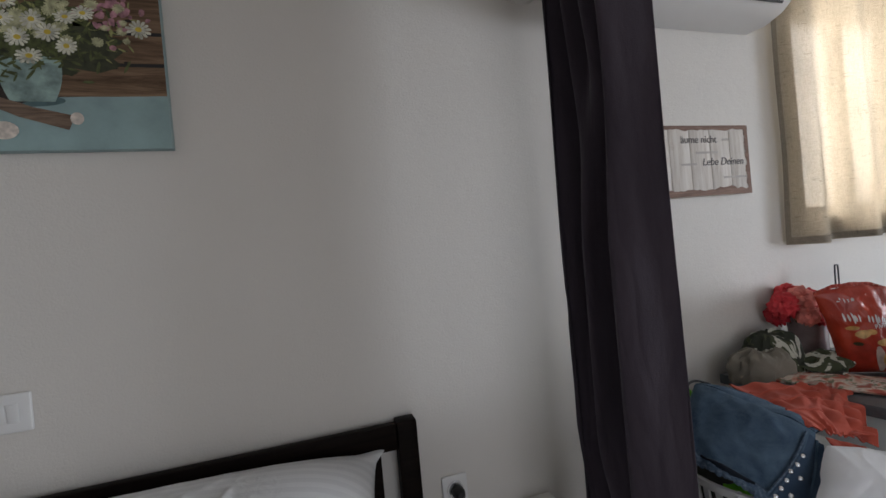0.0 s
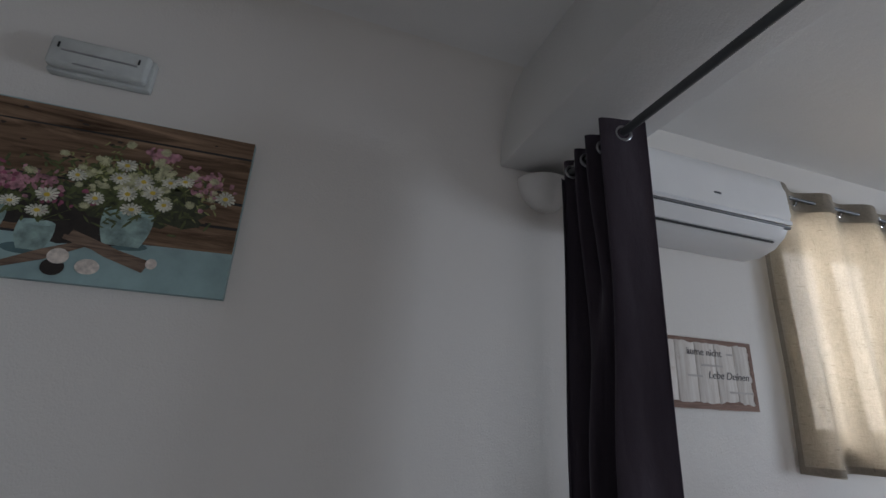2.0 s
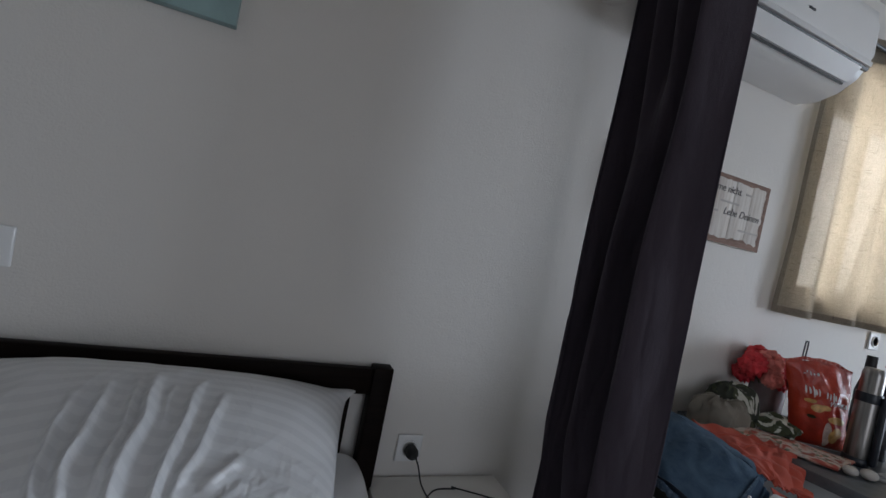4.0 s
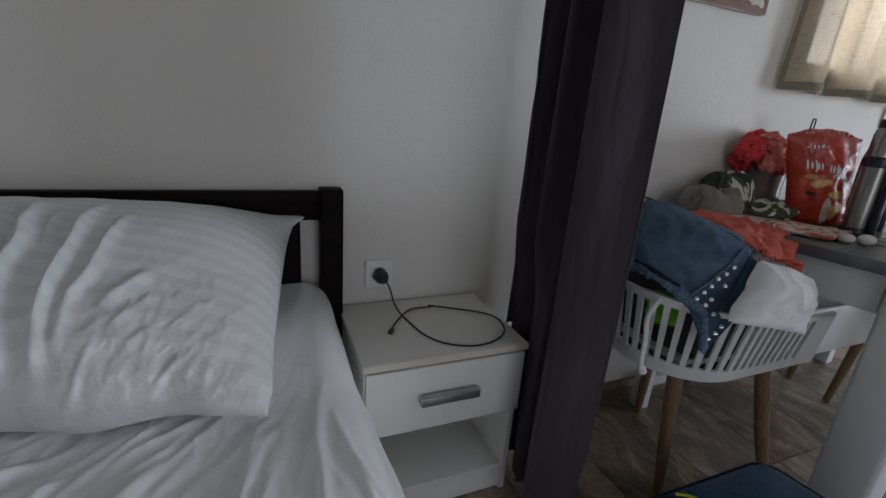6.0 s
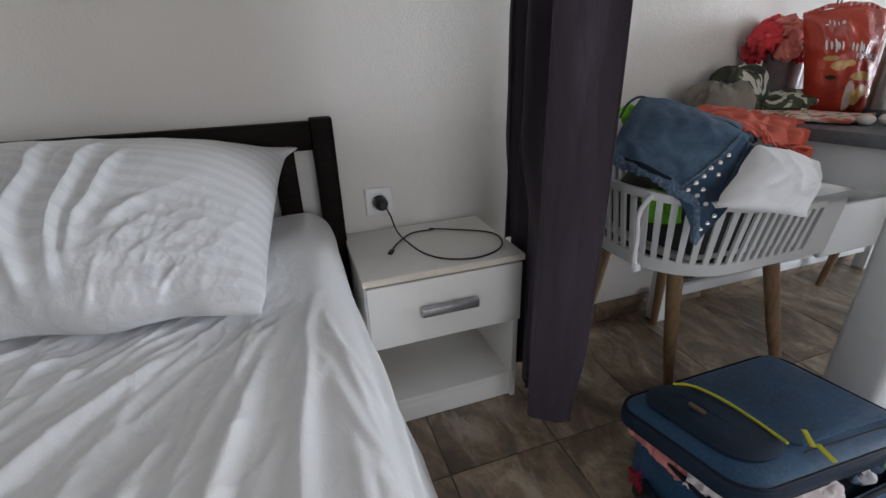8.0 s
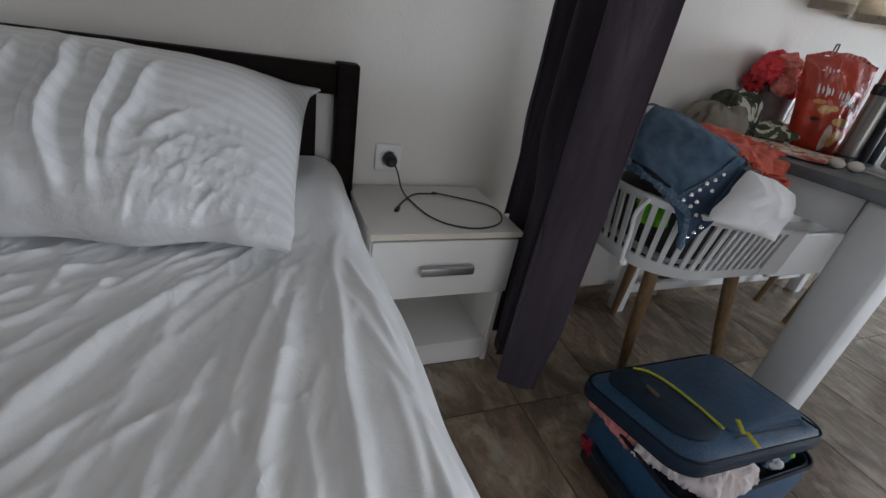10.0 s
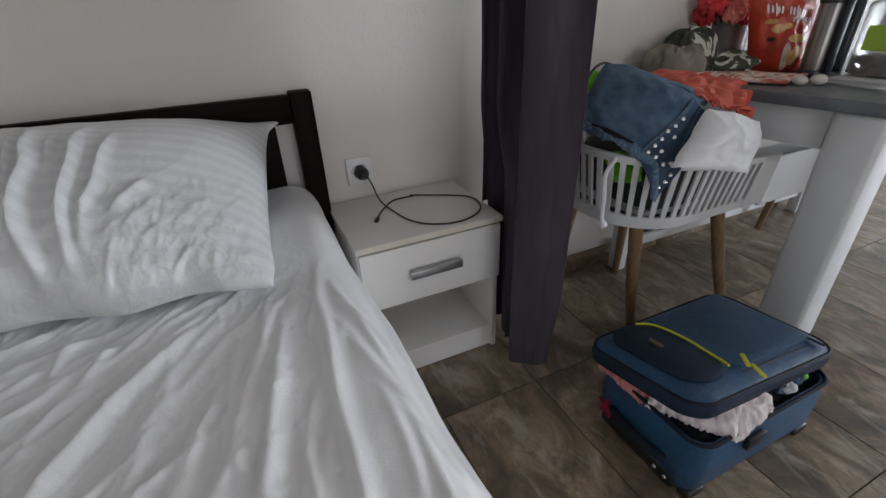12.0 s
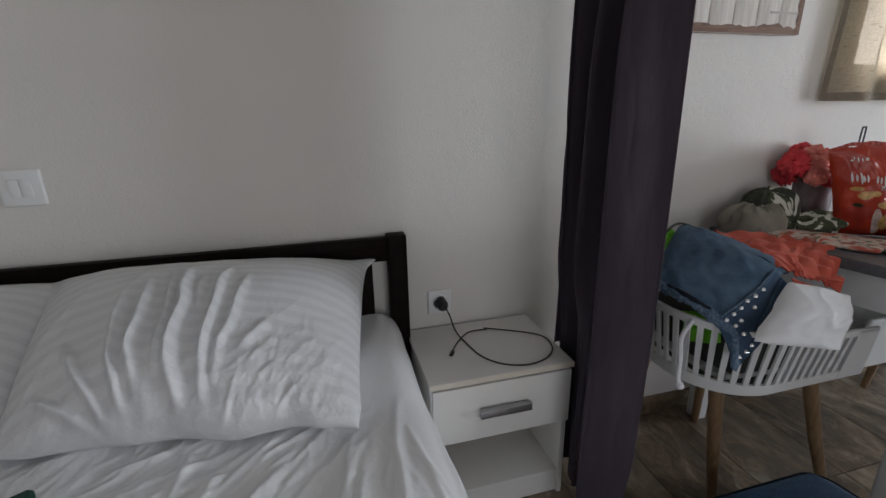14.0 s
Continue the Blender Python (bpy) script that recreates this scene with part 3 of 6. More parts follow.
long_folds = [
    (((0.47, 0.80), (0.485, 0.55), (0.485, 0.33), (0.505, 0.16), (0.51, 0.04)), 0.0137, 0.021), (((0.59, 0.80), (0.577, 0.52), (0.566, 0.38), (0.578, 0.25), (0.58, 0.08)), 0.0108, 0.018),
    (((0.66, 0.72), (0.64, 0.52), (0.615, 0.34), (0.61, 0.14)), 0.0094, 0.013), (((0.68, 0.20), (0.645, 0.08), (0.61, 0.02)), 0.0043, 0.006),
    (((0.735, 0.44), (0.66, 0.28)), 0.0101, 0.010), (((0.825, 0.14), (0.78, 0.05)), 0.0043, 0.008), (((0.75, 0.36), (0.69, 0.22)), 0.0086, 0.006),
    (((0.435, 0.78), (0.45, 0.45), (0.46, 0.2)), 0.0094, 0.014), (((0.37, 0.72), (0.38, 0.40), (0.41, 0.12)), 0.0130, 0.018), (((0.30, 0.66), (0.33, 0.36), (0.37, 0.06)), 0.0115, 0.016),
    (((0.18, 0.42), (0.25, 0.22), (0.33, 0.02)), 0.0115, 0.018), (((0.10, 0.20), (0.20, 0.10), (0.30, 0.02)), 0.0101, 0.014), (((0.53, 0.72), (0.525, 0.50)), 0.0072, 0.008)]
few_folds = [(((0.3, 0.7), (0.35, 0.3)), 0.02, 0.015), (((0.7, 0.7), (0.6, 0.3)), 0.02, 0.015)]
pillow(((-0.855, -0.472, 0.568), (-0.165, -0.578, 0.570), (-0.088, -0.058, 0.750), (-0.87, -0.085, 0.785)), 0.135, 0.075, 2.0, "white satin-striped pillow leaning on the headboard", long_folds)
pillow(((-1.60, -0.47, 0.580), (-0.83, -0.45, 0.580), (-0.80, -0.062, 0.770), (-1.58, -0.075, 0.770)), 0.10, 0.06, 21.0, "second white pillow beside the first, mostly hidden", few_folds)

# ---- nightstand ----
stand = thing("nightstand", (0.235, -0.175, 0), "white laminate nightstand with one drawer and an open shelf", "nightstand")
part("top", box(0.022, 0.452, -0.340, -0.012, 0.462, 0.480, 0.0015), WHITE_BOARD, stand)
part("top_edge", box(0.0225, 0.4515, -0.3412, -0.3404, 0.4635, 0.4785, 0), BOARD_EDGE, stand, "worn yellowed edge strip", False)
for x0, x1 in ((0.026, 0.042), (0.430, 0.446)):
    part("side_panel", box(x0, x1, -0.328, -0.014, 0.0, 0.462, 0.0012), WHITE_BOARD, stand)
part("back_panel", box(0.042, 0.430, -0.022, -0.016, 0.03, 0.462, 0), WHITE_BOARD, stand, smooth=False)
part("shelf", box(0.042, 0.430, -0.322, -0.022, 0.272, 0.286, 0.001), WHITE_BOARD, stand)
part("bottom", box(0.042, 0.430, -0.322, -0.022, 0.070, 0.086, 0.001), WHITE_BOARD, stand)
part("plinth", box(0.042, 0.430, -0.320, -0.304, 0.003, 0.070, 0.001), WHITE_BOARD, stand)
drawer = part("drawer", box(0.029, 0.443, -0.344, -0.3285, 0.284, 0.4585, 0.0015), WHITE_BOARD, stand)
g = box(0.157, 0.309, -0.370, -0.352, 0.367, 0.389, 0.0012)
box(0.163, 0.181, -0.352, -0.3442, 0.370, 0.384, 0.001, bm=g)
box(0.285, 0.303, -0.352, -0.3442, 0.370, 0.384, 0.001, bm=g)
part("handle", g, STEEL, drawer, "brushed aluminium bar handle")

# ---- wall plates and the charging cable ----
sock = thing("wall_socket", (0.139, -0.002, 0.567), "white wall socket above the nightstand", "socket")
part("plate", box(0.099, 0.179, -0.010, -0.001, 0.526, 0.609, 0.004, 3), WHITE_PLASTIC, sock)
part("socket_ring", lathe([(0.0, 0), (0.021, 0), (0.0215, -0.004), (0.026, -0.005), (0.027, 0)], (0.139, -0.0102, 0.567), turn=pose(0, 0, 0, -90)), WHITE_PLASTIC, sock)
cable = thing("charging_cable", (0.139, -0.04, 0.482), "black phone cable plugged in and looped on the nightstand", "cable")
p = lathe([(0.0, 0.0), (0.019, 0.0), (0.0195, 0.018), (0.016, 0.030), (0.009, 0.036), (0.0, 0.036)], (0.142, -0.0155, 0.565), turn=pose(0, 0, 0, 90))
part("plug", p, BLACK, cable)
line = [(0.150, -0.05, 0.560), (0.160, -0.062, 0.535), (0.168, -0.075, 0.502), (0.176, -0.10, 0.4855)]
for x, y in ((0.184, -0.149), (0.203, -0.238), (0.245, -0.296), (0.315, -0.322), (0.388, -0.301), (0.430, -0.246), (0.422, -0.168), (0.363, -0.112), (0.280, -0.085), (0.214, -0.088), (0.162, -0.140), (0.128, -0.190)):
    line.append((x, y, 0.4835))
line[-5] = (0.280, -0.085, 0.486)
part("cord", tube(curve_points(line, 7), 0.0024, 8), BLACK, cable)
part("connector", box(0.119, 0.131, -0.213, -0.188, 0.4806, 0.4876, 0.002, turn=pose(0, 0, 0, 0, 0, -30)), BLACK, cable)

sw = thing("light_switch", (-0.915, -0.002, 1.01), "white double light switch on the wall over the bed", "switch")
part("plate", box(-0.961, -0.868, -0.011, -0.001, 0.966, 1.056, 0.004, 3), WHITE_PLASTIC, sw)
for x0, x1 in ((-0.938, -0.9155), (-0.9135, -0.891)):
    part("rocker", box(x0, x1, -0.0145, -0.0108, 0.989, 1.033, 0.0015, turn=pose(0, 0, 0, 4)), WHITE_PLASTIC, sw)

# ---- emergency light above the picture ----
FROST = plain("frosted_plastic", (0.50, 0.52, 0.50), 0.35, vary=0.12, scale=12)
em = thing("emergency_light", (-0.975, -0.002, 2.26), "frosted plastic emergency light above the picture", "lamp")
part("housing", box(-1.105, -0.845, -0.030, -0.001, 2.212, 2.318, 0.006), FROST, em)
part("cover", box(-1.100, -0.850, -0.062, -0.0305, 2.217, 2.313, 0.012, 3), FROST, em, "frosted cover")
for x in (-1.078, -0.878):
    part("clip", box(x, x + 0.005, -0.0655, -0.0622, 2.270, 2.288, 0.001), BLACK, em)
part("tube_light", box(-1.066, -0.878, -0.0645, -0.0622, 2.262, 2.268, 0.001), STEEL, em)
part("indicator_strip", box(-1.03, -0.955, -0.0640, -0.0622, 2.224, 2.229, 0.001), STEEL, em)

# ---- half-bowl wall lamp, curtain rod and dark curtain ----
sconce = thing("wall_lamp", (0.512, 0, 2.196), "white plaster half-bowl wall lamp under the beam", "lamp")


def bowl(u, v, grow=0.0):
    a, p = math.pi * u, math.pi / 2 * v
    return Vector((0.512 - (0.105 + grow) * math.cos(a) * math.cos(p), -0.001 - (0.095 + grow) * math.sin(a) * math.cos(p), 2.196 - (0.118 + grow) * math.sin(p)))


part("bowl", surface(lambda u, v: bowl(u, 0.97 * v), 40, 20, 0.004), WHITE_PLASTER, sconce)
part("rim", tube([bowl(u, 0.0) for u in np.linspace(0, 1, 40)], 0.004, 8), WHITE_PLASTER, sconce)
part("wall_plate", box(0.512 - 0.04, 0.512 + 0.04, -0.012, -0.001, 2.196 - 0.10, 2.196 - 0.02, 0.003), WHITE_PLASTER, sconce)
rod = thing("curtain_rod", (0.482, -1.5, 2.128), "dark grey metal curtain rod under the ceiling beam", "curtain rod")
part("rod", tube([(0.482, -0.215, 2.127), (0.482, -1.8, 2.143), (0.482, BACK + 0.002, 2.160)], 0.0125, 20), GREY_METAL, rod)

cur = thing("dark_curtain", (0.48, -0.36, 0.03), "dark plum-grey curtain gathered on a metal rod", "curtain")


def stack_line(s, low=0.0):
    """The gathered cloth in plan: pleats across the rod, s from the front edge to the back."""
    a = s * 3.5 * 2 * math.pi + 0.35 * math.sin(s * 9)
    y = -0.512 + 0.29 * s
    half = 0.068 - 0.036 * s
    # lower down the pleats merge into three broad soft faces
    merge = smooth_step(0.04, 0.45, low)
    broad = (0.066 - 0.012 * s) * math.cos(s * 2.5 * 2 * math.pi)
    return 0.480 + 0.020 * s + half * math.cos(a) * (1 - merge) + broad * merge, y


def curtain_point(u, v):
    z = 0.055 + v * (2.172 - 0.055)
    low = 1 - v
    x, y = stack_line(min(1.0, max(0.0, u + 0.015 * n3(u * 5, z * 1.2, 4) * low)), low)
    squeeze = 1 + 0.12 * low * math.sin(2.2 * z + 0.4) - 0.10 * low
    x = 0.484 + (x - 0.484) * squeeze + 0.012 * n3(u * 3, z * 1.5, 8) * low
    y = y + 0.016 * n3(u * 4 + 9, z * 1.3, 3) * low - 0.02 * low * (1 - u)
    x -= (0.012 * low ** 2 + 0.030 * smooth_step(0.30, 0.06, z) * smooth_step(0.42, 0.54, x)) * (1 - 0.7 * u)
    ripple = 0.0016 * n3(u * 14, z * 4, 5) * (0.3 + low)
    # soft dents and slanting pulls in the cloth
    ripple += (0.011 * n3(u * 7 + 0.8 * z, z * 2.3, 15) + 0.004 * creases(u * 7 - z * 1.1, z * 2.0 + u * 3, 19)) * smooth_step(0.0, 0.5, low)
    if z < 0.80 and x < 0.474 and y > -0.37:
        x += (0.474 - x) * smooth_step(0.80, 0.49, z)
    return Vector((x + ripple, y + ripple, z))


body = part("curtain_body", surface(curtain_point, 260, 150, 0.0022), CURTAIN, cur)
part("back_panel", surface(lambda u, v: Vector((0.476 - 0.032 * u + 0.004 * math.sin(9 * v), -0.236 + 0.012 * math.sin(3 * u), 0.483 + v * (2.10 - 0.483))), 10, 60, 0.002), CURTAIN, cur, "rear edge of the curtain hanging lower")
for k in range(7):
    s = (0.25 + 0.5 * k) / 3.5
    centre = Vector((0.482, stack_line(s)[1] - 0.003, 2.126))
    lean = 0.25 if k % 2 else -0.25
    pts = [centre + Vector((0.021 * math.cos(a), lean * 0.021 * math.cos(a), 0.021 * math.sin(a))) for a in np.linspace(0, 2 * math.pi, 29)]
    part("grommet", tube(pts, 0.0046, 8, None, False), STEEL, cur, "metal eyelet ring")

# ---- picture over the bed: a flat print on stretched canvas ----
PX0, PX1, PZ0, PZ1 = -1.211, -0.524, 1.612, 2.106
pic = thing("canvas_picture", (-0.868, -0.002, 1.612), "canvas print of daisies in turquoise jars before brown planks", "picture")
CANVAS = cloth_material("canvas_edge", (0.30, 0.40, 0.40), 600, 0.05, 0.0, 0.7, 0.1)
part("stretched_canvas", box(PX0, PX1, -0.030, -0.002, PZ0, PZ1, 0.002), CANVAS, pic)
PRINT_WOOD = wood_material("printed_planks", (0.040, 0.022, 0.012), (0.36, 0.235, 0.150), "X", 0.85, 0.6, 0.15)
PRINT_TURQUOISE = plain("printed_turquoise", (0.26, 0.375, 0.37), 0.6, vary=0.16, scale=12)


def on(u, v):
    return PX0 + u * (PX1 - PX0), PZ0 + v * (PZ1 - PZ0)


def ink(name, r, g, b, vary=0.15, scale=40):
    return plain(name, (r, g, b), 0.55, vary=vary, scale=scale)


for v0, v1 in ((0.890, 0.999), (0.586, 0.874), (0.428, 0.568), (0.262, 0.410)):
    tilt = 0.018
    quad = [on(0.001, max(v0 - tilt, 0.21)), on(0.999, v0), on(0.999, v1), on(0.001, min(v1 - tilt * 0.6, 0.999))]
    part("printed_plank", flat(quad, -0.0312), PRINT_WOOD, pic, smooth=False)
part("printed_gap", flat([on(0.001, 0.22), on(0.999, 0.27), on(0.999, 0.99), on(0.001, 0.99)], -0.0307), BLACK, pic, smooth=False)
part("printed_table", flat([on(0.001, 0.001), on(0.999, 0.001), on(0.999, 0.265), on(0.001, 0.225)], -0.0318), PRINT_TURQUOISE, pic, smooth=False)


def blob(u, v, ru, rv, level, bm=None, n=18, turn=0.0, rag=0.0, seed=0):
    x, z = on(u, v)
    pts = disc_points(x, z, ru * 0.686, rv * 0.495, n, turn)
    if rag:
        pts = [(x + (px - x) * (1 + rag * n3(k * 1.7, seed)), z + (pz - z) * (1 + rag * n3(k * 1.9, seed + 4))) for k, (px, pz) in enumerate(pts)]
    return flat(pts, -0.0312 - 0.0004 * level, bm)


JAR = ink("printed_jar", 0.22, 0.31, 0.285, 0.55, 26)
JAR_RIM = ink("printed_jar_rim", 0.27, 0.38, 0.36, 0.4, 40)
SHADE = ink("printed_leaf_shadow", 0.018, 0.013, 0.010, 0.4)


def printed_jar(u, v, wide_low, wide_high, high):
    """A flat jar with a round belly and a pale rim."""
    left, right = [], []
    for k in range(9):
        t = k / 8
        w = (wide_low + (wide_high - wide_low) * t + 0.022 * math.sin(math.pi * t)) / 2
        left.append(on(u - w, v - high / 2 + high * t)), right.append(on(u + w, v - high / 2 + high * t))
    part("printed_jar", flat(left + right[::-1], -0.0328), JAR, pic, smooth=False)
    part("printed_rim", blob(u, v + high / 2, wide_high * 0.5, 0.018, 4.6), JAR_RIM, pic, smooth=False)


for u, v, a, b, h in ((0.165, 0.305, 0.075, 0.085, 0.16), (0.318, 0.225, 0.075, 0.115, 0.15), (0.60, 0.33, 0.125, 0.175, 0.20)):
    part("printed_shadow", blob(u - 0.02, v - h * 0.47, a * 0.9, 0.030, 2.5), ink("printed_jar_shadow", 0.075, 0.135, 0.14), pic, smooth=False)
    printed_jar(u, v, a, b, h)
part("printed_leaf_shadow", blob(0.46, 0.37, 0.19, 0.17, 3, n=40, rag=0.5, seed=2), SHADE, pic, smooth=False)
part("printed_leaf_shadow", blob(0.24, 0.38, 0.12, 0.10, 3.2, n=40, rag=0.5, seed=5), SHADE, pic, smooth=False)
part("printed_leaf_shadow", blob(0.60, 0.52, 0.27, 0.17, 3.4, n=60, rag=0.7, seed=9), ink("printed_deep_foliage", 0.035, 0.038, 0.018, 0.5, 60), pic, smooth=False)
STICK = wood_material("printed_driftwood", (0.07, 0.042, 0.028), (0.34, 0.235, 0.165), "X", 2.0, 0.55)
for level, (a, b, wide) in enumerate((((0.43, 0.27), (0.70, 0.115), 0.022), ((0.41, 0.245), (0.735, 0.14), 0.016), ((0.245, 0.06), (0.48, 0.215), 0.020), ((0.02, 0.16), (0.22, 0.185), 0.022))):
    (ax, az), (bx, bz) = on(*a), on(*b)
    d = Vector((bx - ax, bz - az)).normalized()
    n = Vector((-d.y, d.x)) * wide * 0.8
    quad = [(ax + n.x * 0.5, az + n.y * 0.5), (ax - n.x * 0.5, az - n.y * 0.5), ((ax + bx) / 2 - n.x, (az + bz) / 2 - n.y), (bx - n.x * 0.6, bz - n.y * 0.6), (bx + n.x * 0.6, bz + n.y * 0.6), ((ax + bx) / 2 + n.x * 0.8, (az + bz) / 2 + n.y * 0.8)]
    part("printed_driftwood", flat(quad, -0.0330 - 0.00025 * level), STICK, pic, smooth=False)
SHELL = ink("printed_shell", 0.62, 0.55, 0.48, 0.3, 60)
part("printed_shell", blob(0.408, 0.075, 0.038, 0.045, 5.5), SHADE, pic, smooth=False)
for u, v, ru, rv in ((0.415, 0.135, 0.035, 0.042), (0.515, 0.095, 0.040, 0.042), (0.165, 0.155, 0.045, 0.035), (0.72, 0.15, 0.02, 0.03)):
    part("printed_shell", blob(u, v, ru, rv, 6), SHELL, pic, smooth=False)

LEAF = ink("printed_leaves", 0.070, 0.085, 0.026, 0.6, 60)
LEAF_LIGHT = ink("printed_light_leaves", 0.23, 0.24, 0.085, 0.5, 60)
rnd = random.Random(4)
dark_leaf, light_leaf = bmesh.new(), bmesh.new()


def spray(count, cu, cv, su, sv, bm, level, size):
    for _ in range(count):
        u, v = rnd.gauss(cu, su), rnd.gauss(cv, sv)
        if 0.03 < u < 0.96 and 0.28 < v < 0.93:
            x, z = on(u, v)
            flat(disc_points(x, z, size * rnd.uniform(0.7, 1.7), size * rnd.uniform(0.2, 0.45), 6, rnd.uniform(0, 3.14)), -0.0312 - 0.0004 * (level + rnd.random()), bm)


spray(460, 0.56, 0.56, 0.115, 0.085, dark_leaf, 6, 0.011)
spray(160, 0.24, 0.47, 0.10, 0.08, dark_leaf, 6, 0.011)
spray(150, 0.57, 0.63, 0.105, 0.065, light_leaf, 7, 0.007)
spray(40, 0.84, 0.60, 0.05, 0.06, light_leaf, 7, 0.007)
for _ in range(130):
    root = rnd.choice(((0.60, 0.43), (0.60, 0.43), (0.60, 0.43), (0.32, 0.31), (0.165, 0.39)))
    a = rnd.gauss(math.pi / 2, 0.75)
    reach = rnd.uniform(0.10, 0.30) if root[0] > 0.5 else rnd.uniform(0.06, 0.14)
    (ax, az), (bx, bz) = on(*root), on(root[0] + 0.75 * reach * math.cos(a), min(root[1] + reach * abs(math.sin(a)), 0.9))
    d = Vector((bx - ax, bz - az)).normalized() * 0.0009
    flat([(ax - d.y, az + d.x), (ax + d.y, az - d.x), (bx + 0.5 * d.y, bz - 0.5 * d.x), (bx - 0.5 * d.y, bz + 0.5 * d.x)], -0.0312 - 0.0004 * (7 + rnd.random()), dark_leaf)
part("printed_foliage", dark_leaf, LEAF, pic, smooth=False, kind="stuff")
part("printed_light_foliage", light_leaf, LEAF_LIGHT, pic, smooth=False, kind="stuff")
KNOT = ink("printed_knots", 0.022, 0.013, 0.008, 0.4)
knots = bmesh.new()
for _ in range(46):
    u, v = rnd.uniform(0.02, 0.98), rnd.uniform(0.30, 0.98)
    if u > 0.5 and rnd.random() < 0.5:
        u *= 0.4
    blob(u, v, rnd.uniform(0.004, 0.018), rnd.uniform(0.003, 0.009), 1 + 0.5 * rnd.random(), knots, 9, 0.0, 0.6, rnd.random() * 9)
part("printed_grain", knots, KNOT, pic, smooth=False, kind="stuff")

PETAL, HEART, PINK, PINK_DARK = ink("printed_petals", 0.56, 0.55, 0.45, 0.45, 55), ink("printed_flower_hearts", 0.58, 0.42, 0.05), ink("printed_pink", 0.36, 0.17, 0.20, 0.6, 70), ink("printed_dark_pink", 0.23, 0.060, 0.105, 0.5, 70)
pinks, darks, small = bmesh.new(), bmesh.new(), bmesh.new()


def daisy(u, v, r, level, single):
    x, z = on(u, v)
    petals = bmesh.new() if single else small
    squash, turn = rnd.uniform(0.65, 1.0), rnd.uniform(0, 6.28)
    outline = []
    for k in range(13):
        l = r * rnd.uniform(0.85, 1.1)
        for share, reach in ((-0.40, 0.80), (-0.18, 1.0), (0.18, 1.0), (0.40, 0.80), (0.5, 0.34)):
            a = turn + 2 * math.pi * (k + share) / 13
            outline.append((x + l * reach * math.cos(a), z + l * reach * math.sin(a) * squash))
    flat(outline, -0.0312 - 0.0004 * level, petals)
    if single:
        flower = part("printed_daisy", petals, PETAL, pic, smooth=False)
        part("flower_heart", flat(disc_points(x, z, r * 0.27, r * 0.27 * squash, 10), -0.0312 - 0.0004 * (level + 1)), HEART, flower, "yellow heart", False)


for u, v in ((0.618, 0.618), (0.713, 0.638), (0.603, 0.444), (0.532, 0.618), (0.765, 0.661), (0.710, 0.497), (0.472, 0.477), (0.305, 0.364), (0.318, 0.457), (0.213, 0.396), (0.930, 0.594), (0.392, 0.596), (0.575, 0.53), (0.66, 0.56), (0.15, 0.40), (0.545, 0.70)):
    daisy(u, v, 0.022 + 0.006 * rnd.random(), 11 + rnd.random(), True)
for _ in range(62):
    u, v = rnd.gauss(0.58, 0.14), rnd.gauss(0.62, 0.075)
    if 0.05 < u < 0.93 and 0.40 < v < 0.86:
        daisy(u, v, rnd.uniform(0.007, 0.017), 9 + rnd.random(), False)
for cu, cv, su, sv, count, bm in ((0.10, 0.50, 0.05, 0.045, 80, darks), (0.22, 0.52, 0.07, 0.04, 80, pinks), (0.665, 0.80, 0.03, 0.03, 36, pinks), (0.85, 0.66, 0.05, 0.06, 44, pinks), (0.37, 0.43, 0.04, 0.04, 12, darks)):
    for _ in range(count):
        u, v = rnd.gauss(cu, su), rnd.gauss(cv, sv)
        if 0.02 < u < 0.97 and 0.3 < v < 0.95:
            blob(u, v, rnd.uniform(0.006, 0.016), rnd.uniform(0.007, 0.018), 8.2 + rnd.random(), bm, 7, rnd.uniform(0, 3), 0.5, rnd.random() * 9)
for name, bm, m in (("printed_pink_bloom", pinks, PINK), ("printed_dark_bloom", darks, PINK_DARK), ("printed_distant_bloom", small, ink("printed_small_petals", 0.42, 0.41, 0.24, 0.5, 60))):
    part(name, bm, m, pic, smooth=False, kind="stuff")

# ---- air conditioner ----
SILVER = plain("silver_plastic", (0.70, 0.71, 0.72), 0.28, 0.5, vary=0.03)
ac = thing("air_conditioner", (1.02, FRONT, 2.0), "white wall-mounted air conditioner above the sign", "air conditioner")
outline = [(FRONT - 0.001, 2.295), (-0.20, 2.298), (-0.262, 2.290), (-0.285, 2.268), (-0.292, 2.22), (-0.294, 2.12), (-0.290, 2.088), (-0.262, 2.040), (-0.215, 2.004), (-0.15, 1.986), (FRONT - 0.001, 1.990)]
b = extrude_profile(outline, 0.625, 1.423)
bmesh.ops.bevel(b, geom=[e for e in b.edges if abs(e.verts[0].co.x - e.verts[1].co.x) < 1e-4], offset=0.008, segments=3, affect="EDGES")
part("body", b, WHITE_PLASTIC, ac)
strip = [(-0.2945, 2.096), (-0.2975, 2.092), (-0.2960, 2.078), (-0.2890, 2.076), (-0.2870, 2.082)]
part("chrome_strip", extrude_profile(strip, 0.630, 1.418), SILVER, ac, "bright chrome strip")
# no recess here: a black strip gives the gap's shade
part("shadow_gap", extrude_profile([(-0.2892, 2.0735), (-0.2920, 2.0720), (-0.2868, 2.0645), (-0.2800, 2.064)], 0.632, 1.416), BLACK, ac, "black strip in place of the shaded gap under the chrome")
part("air_slot", extrude_profile([(-0.2450, 2.0240), (-0.2478, 2.0222), (-0.2415, 2.0160), (-0.2385, 2.0180)], 0.66, 1.375), BLACK, ac, "black outlet slot")
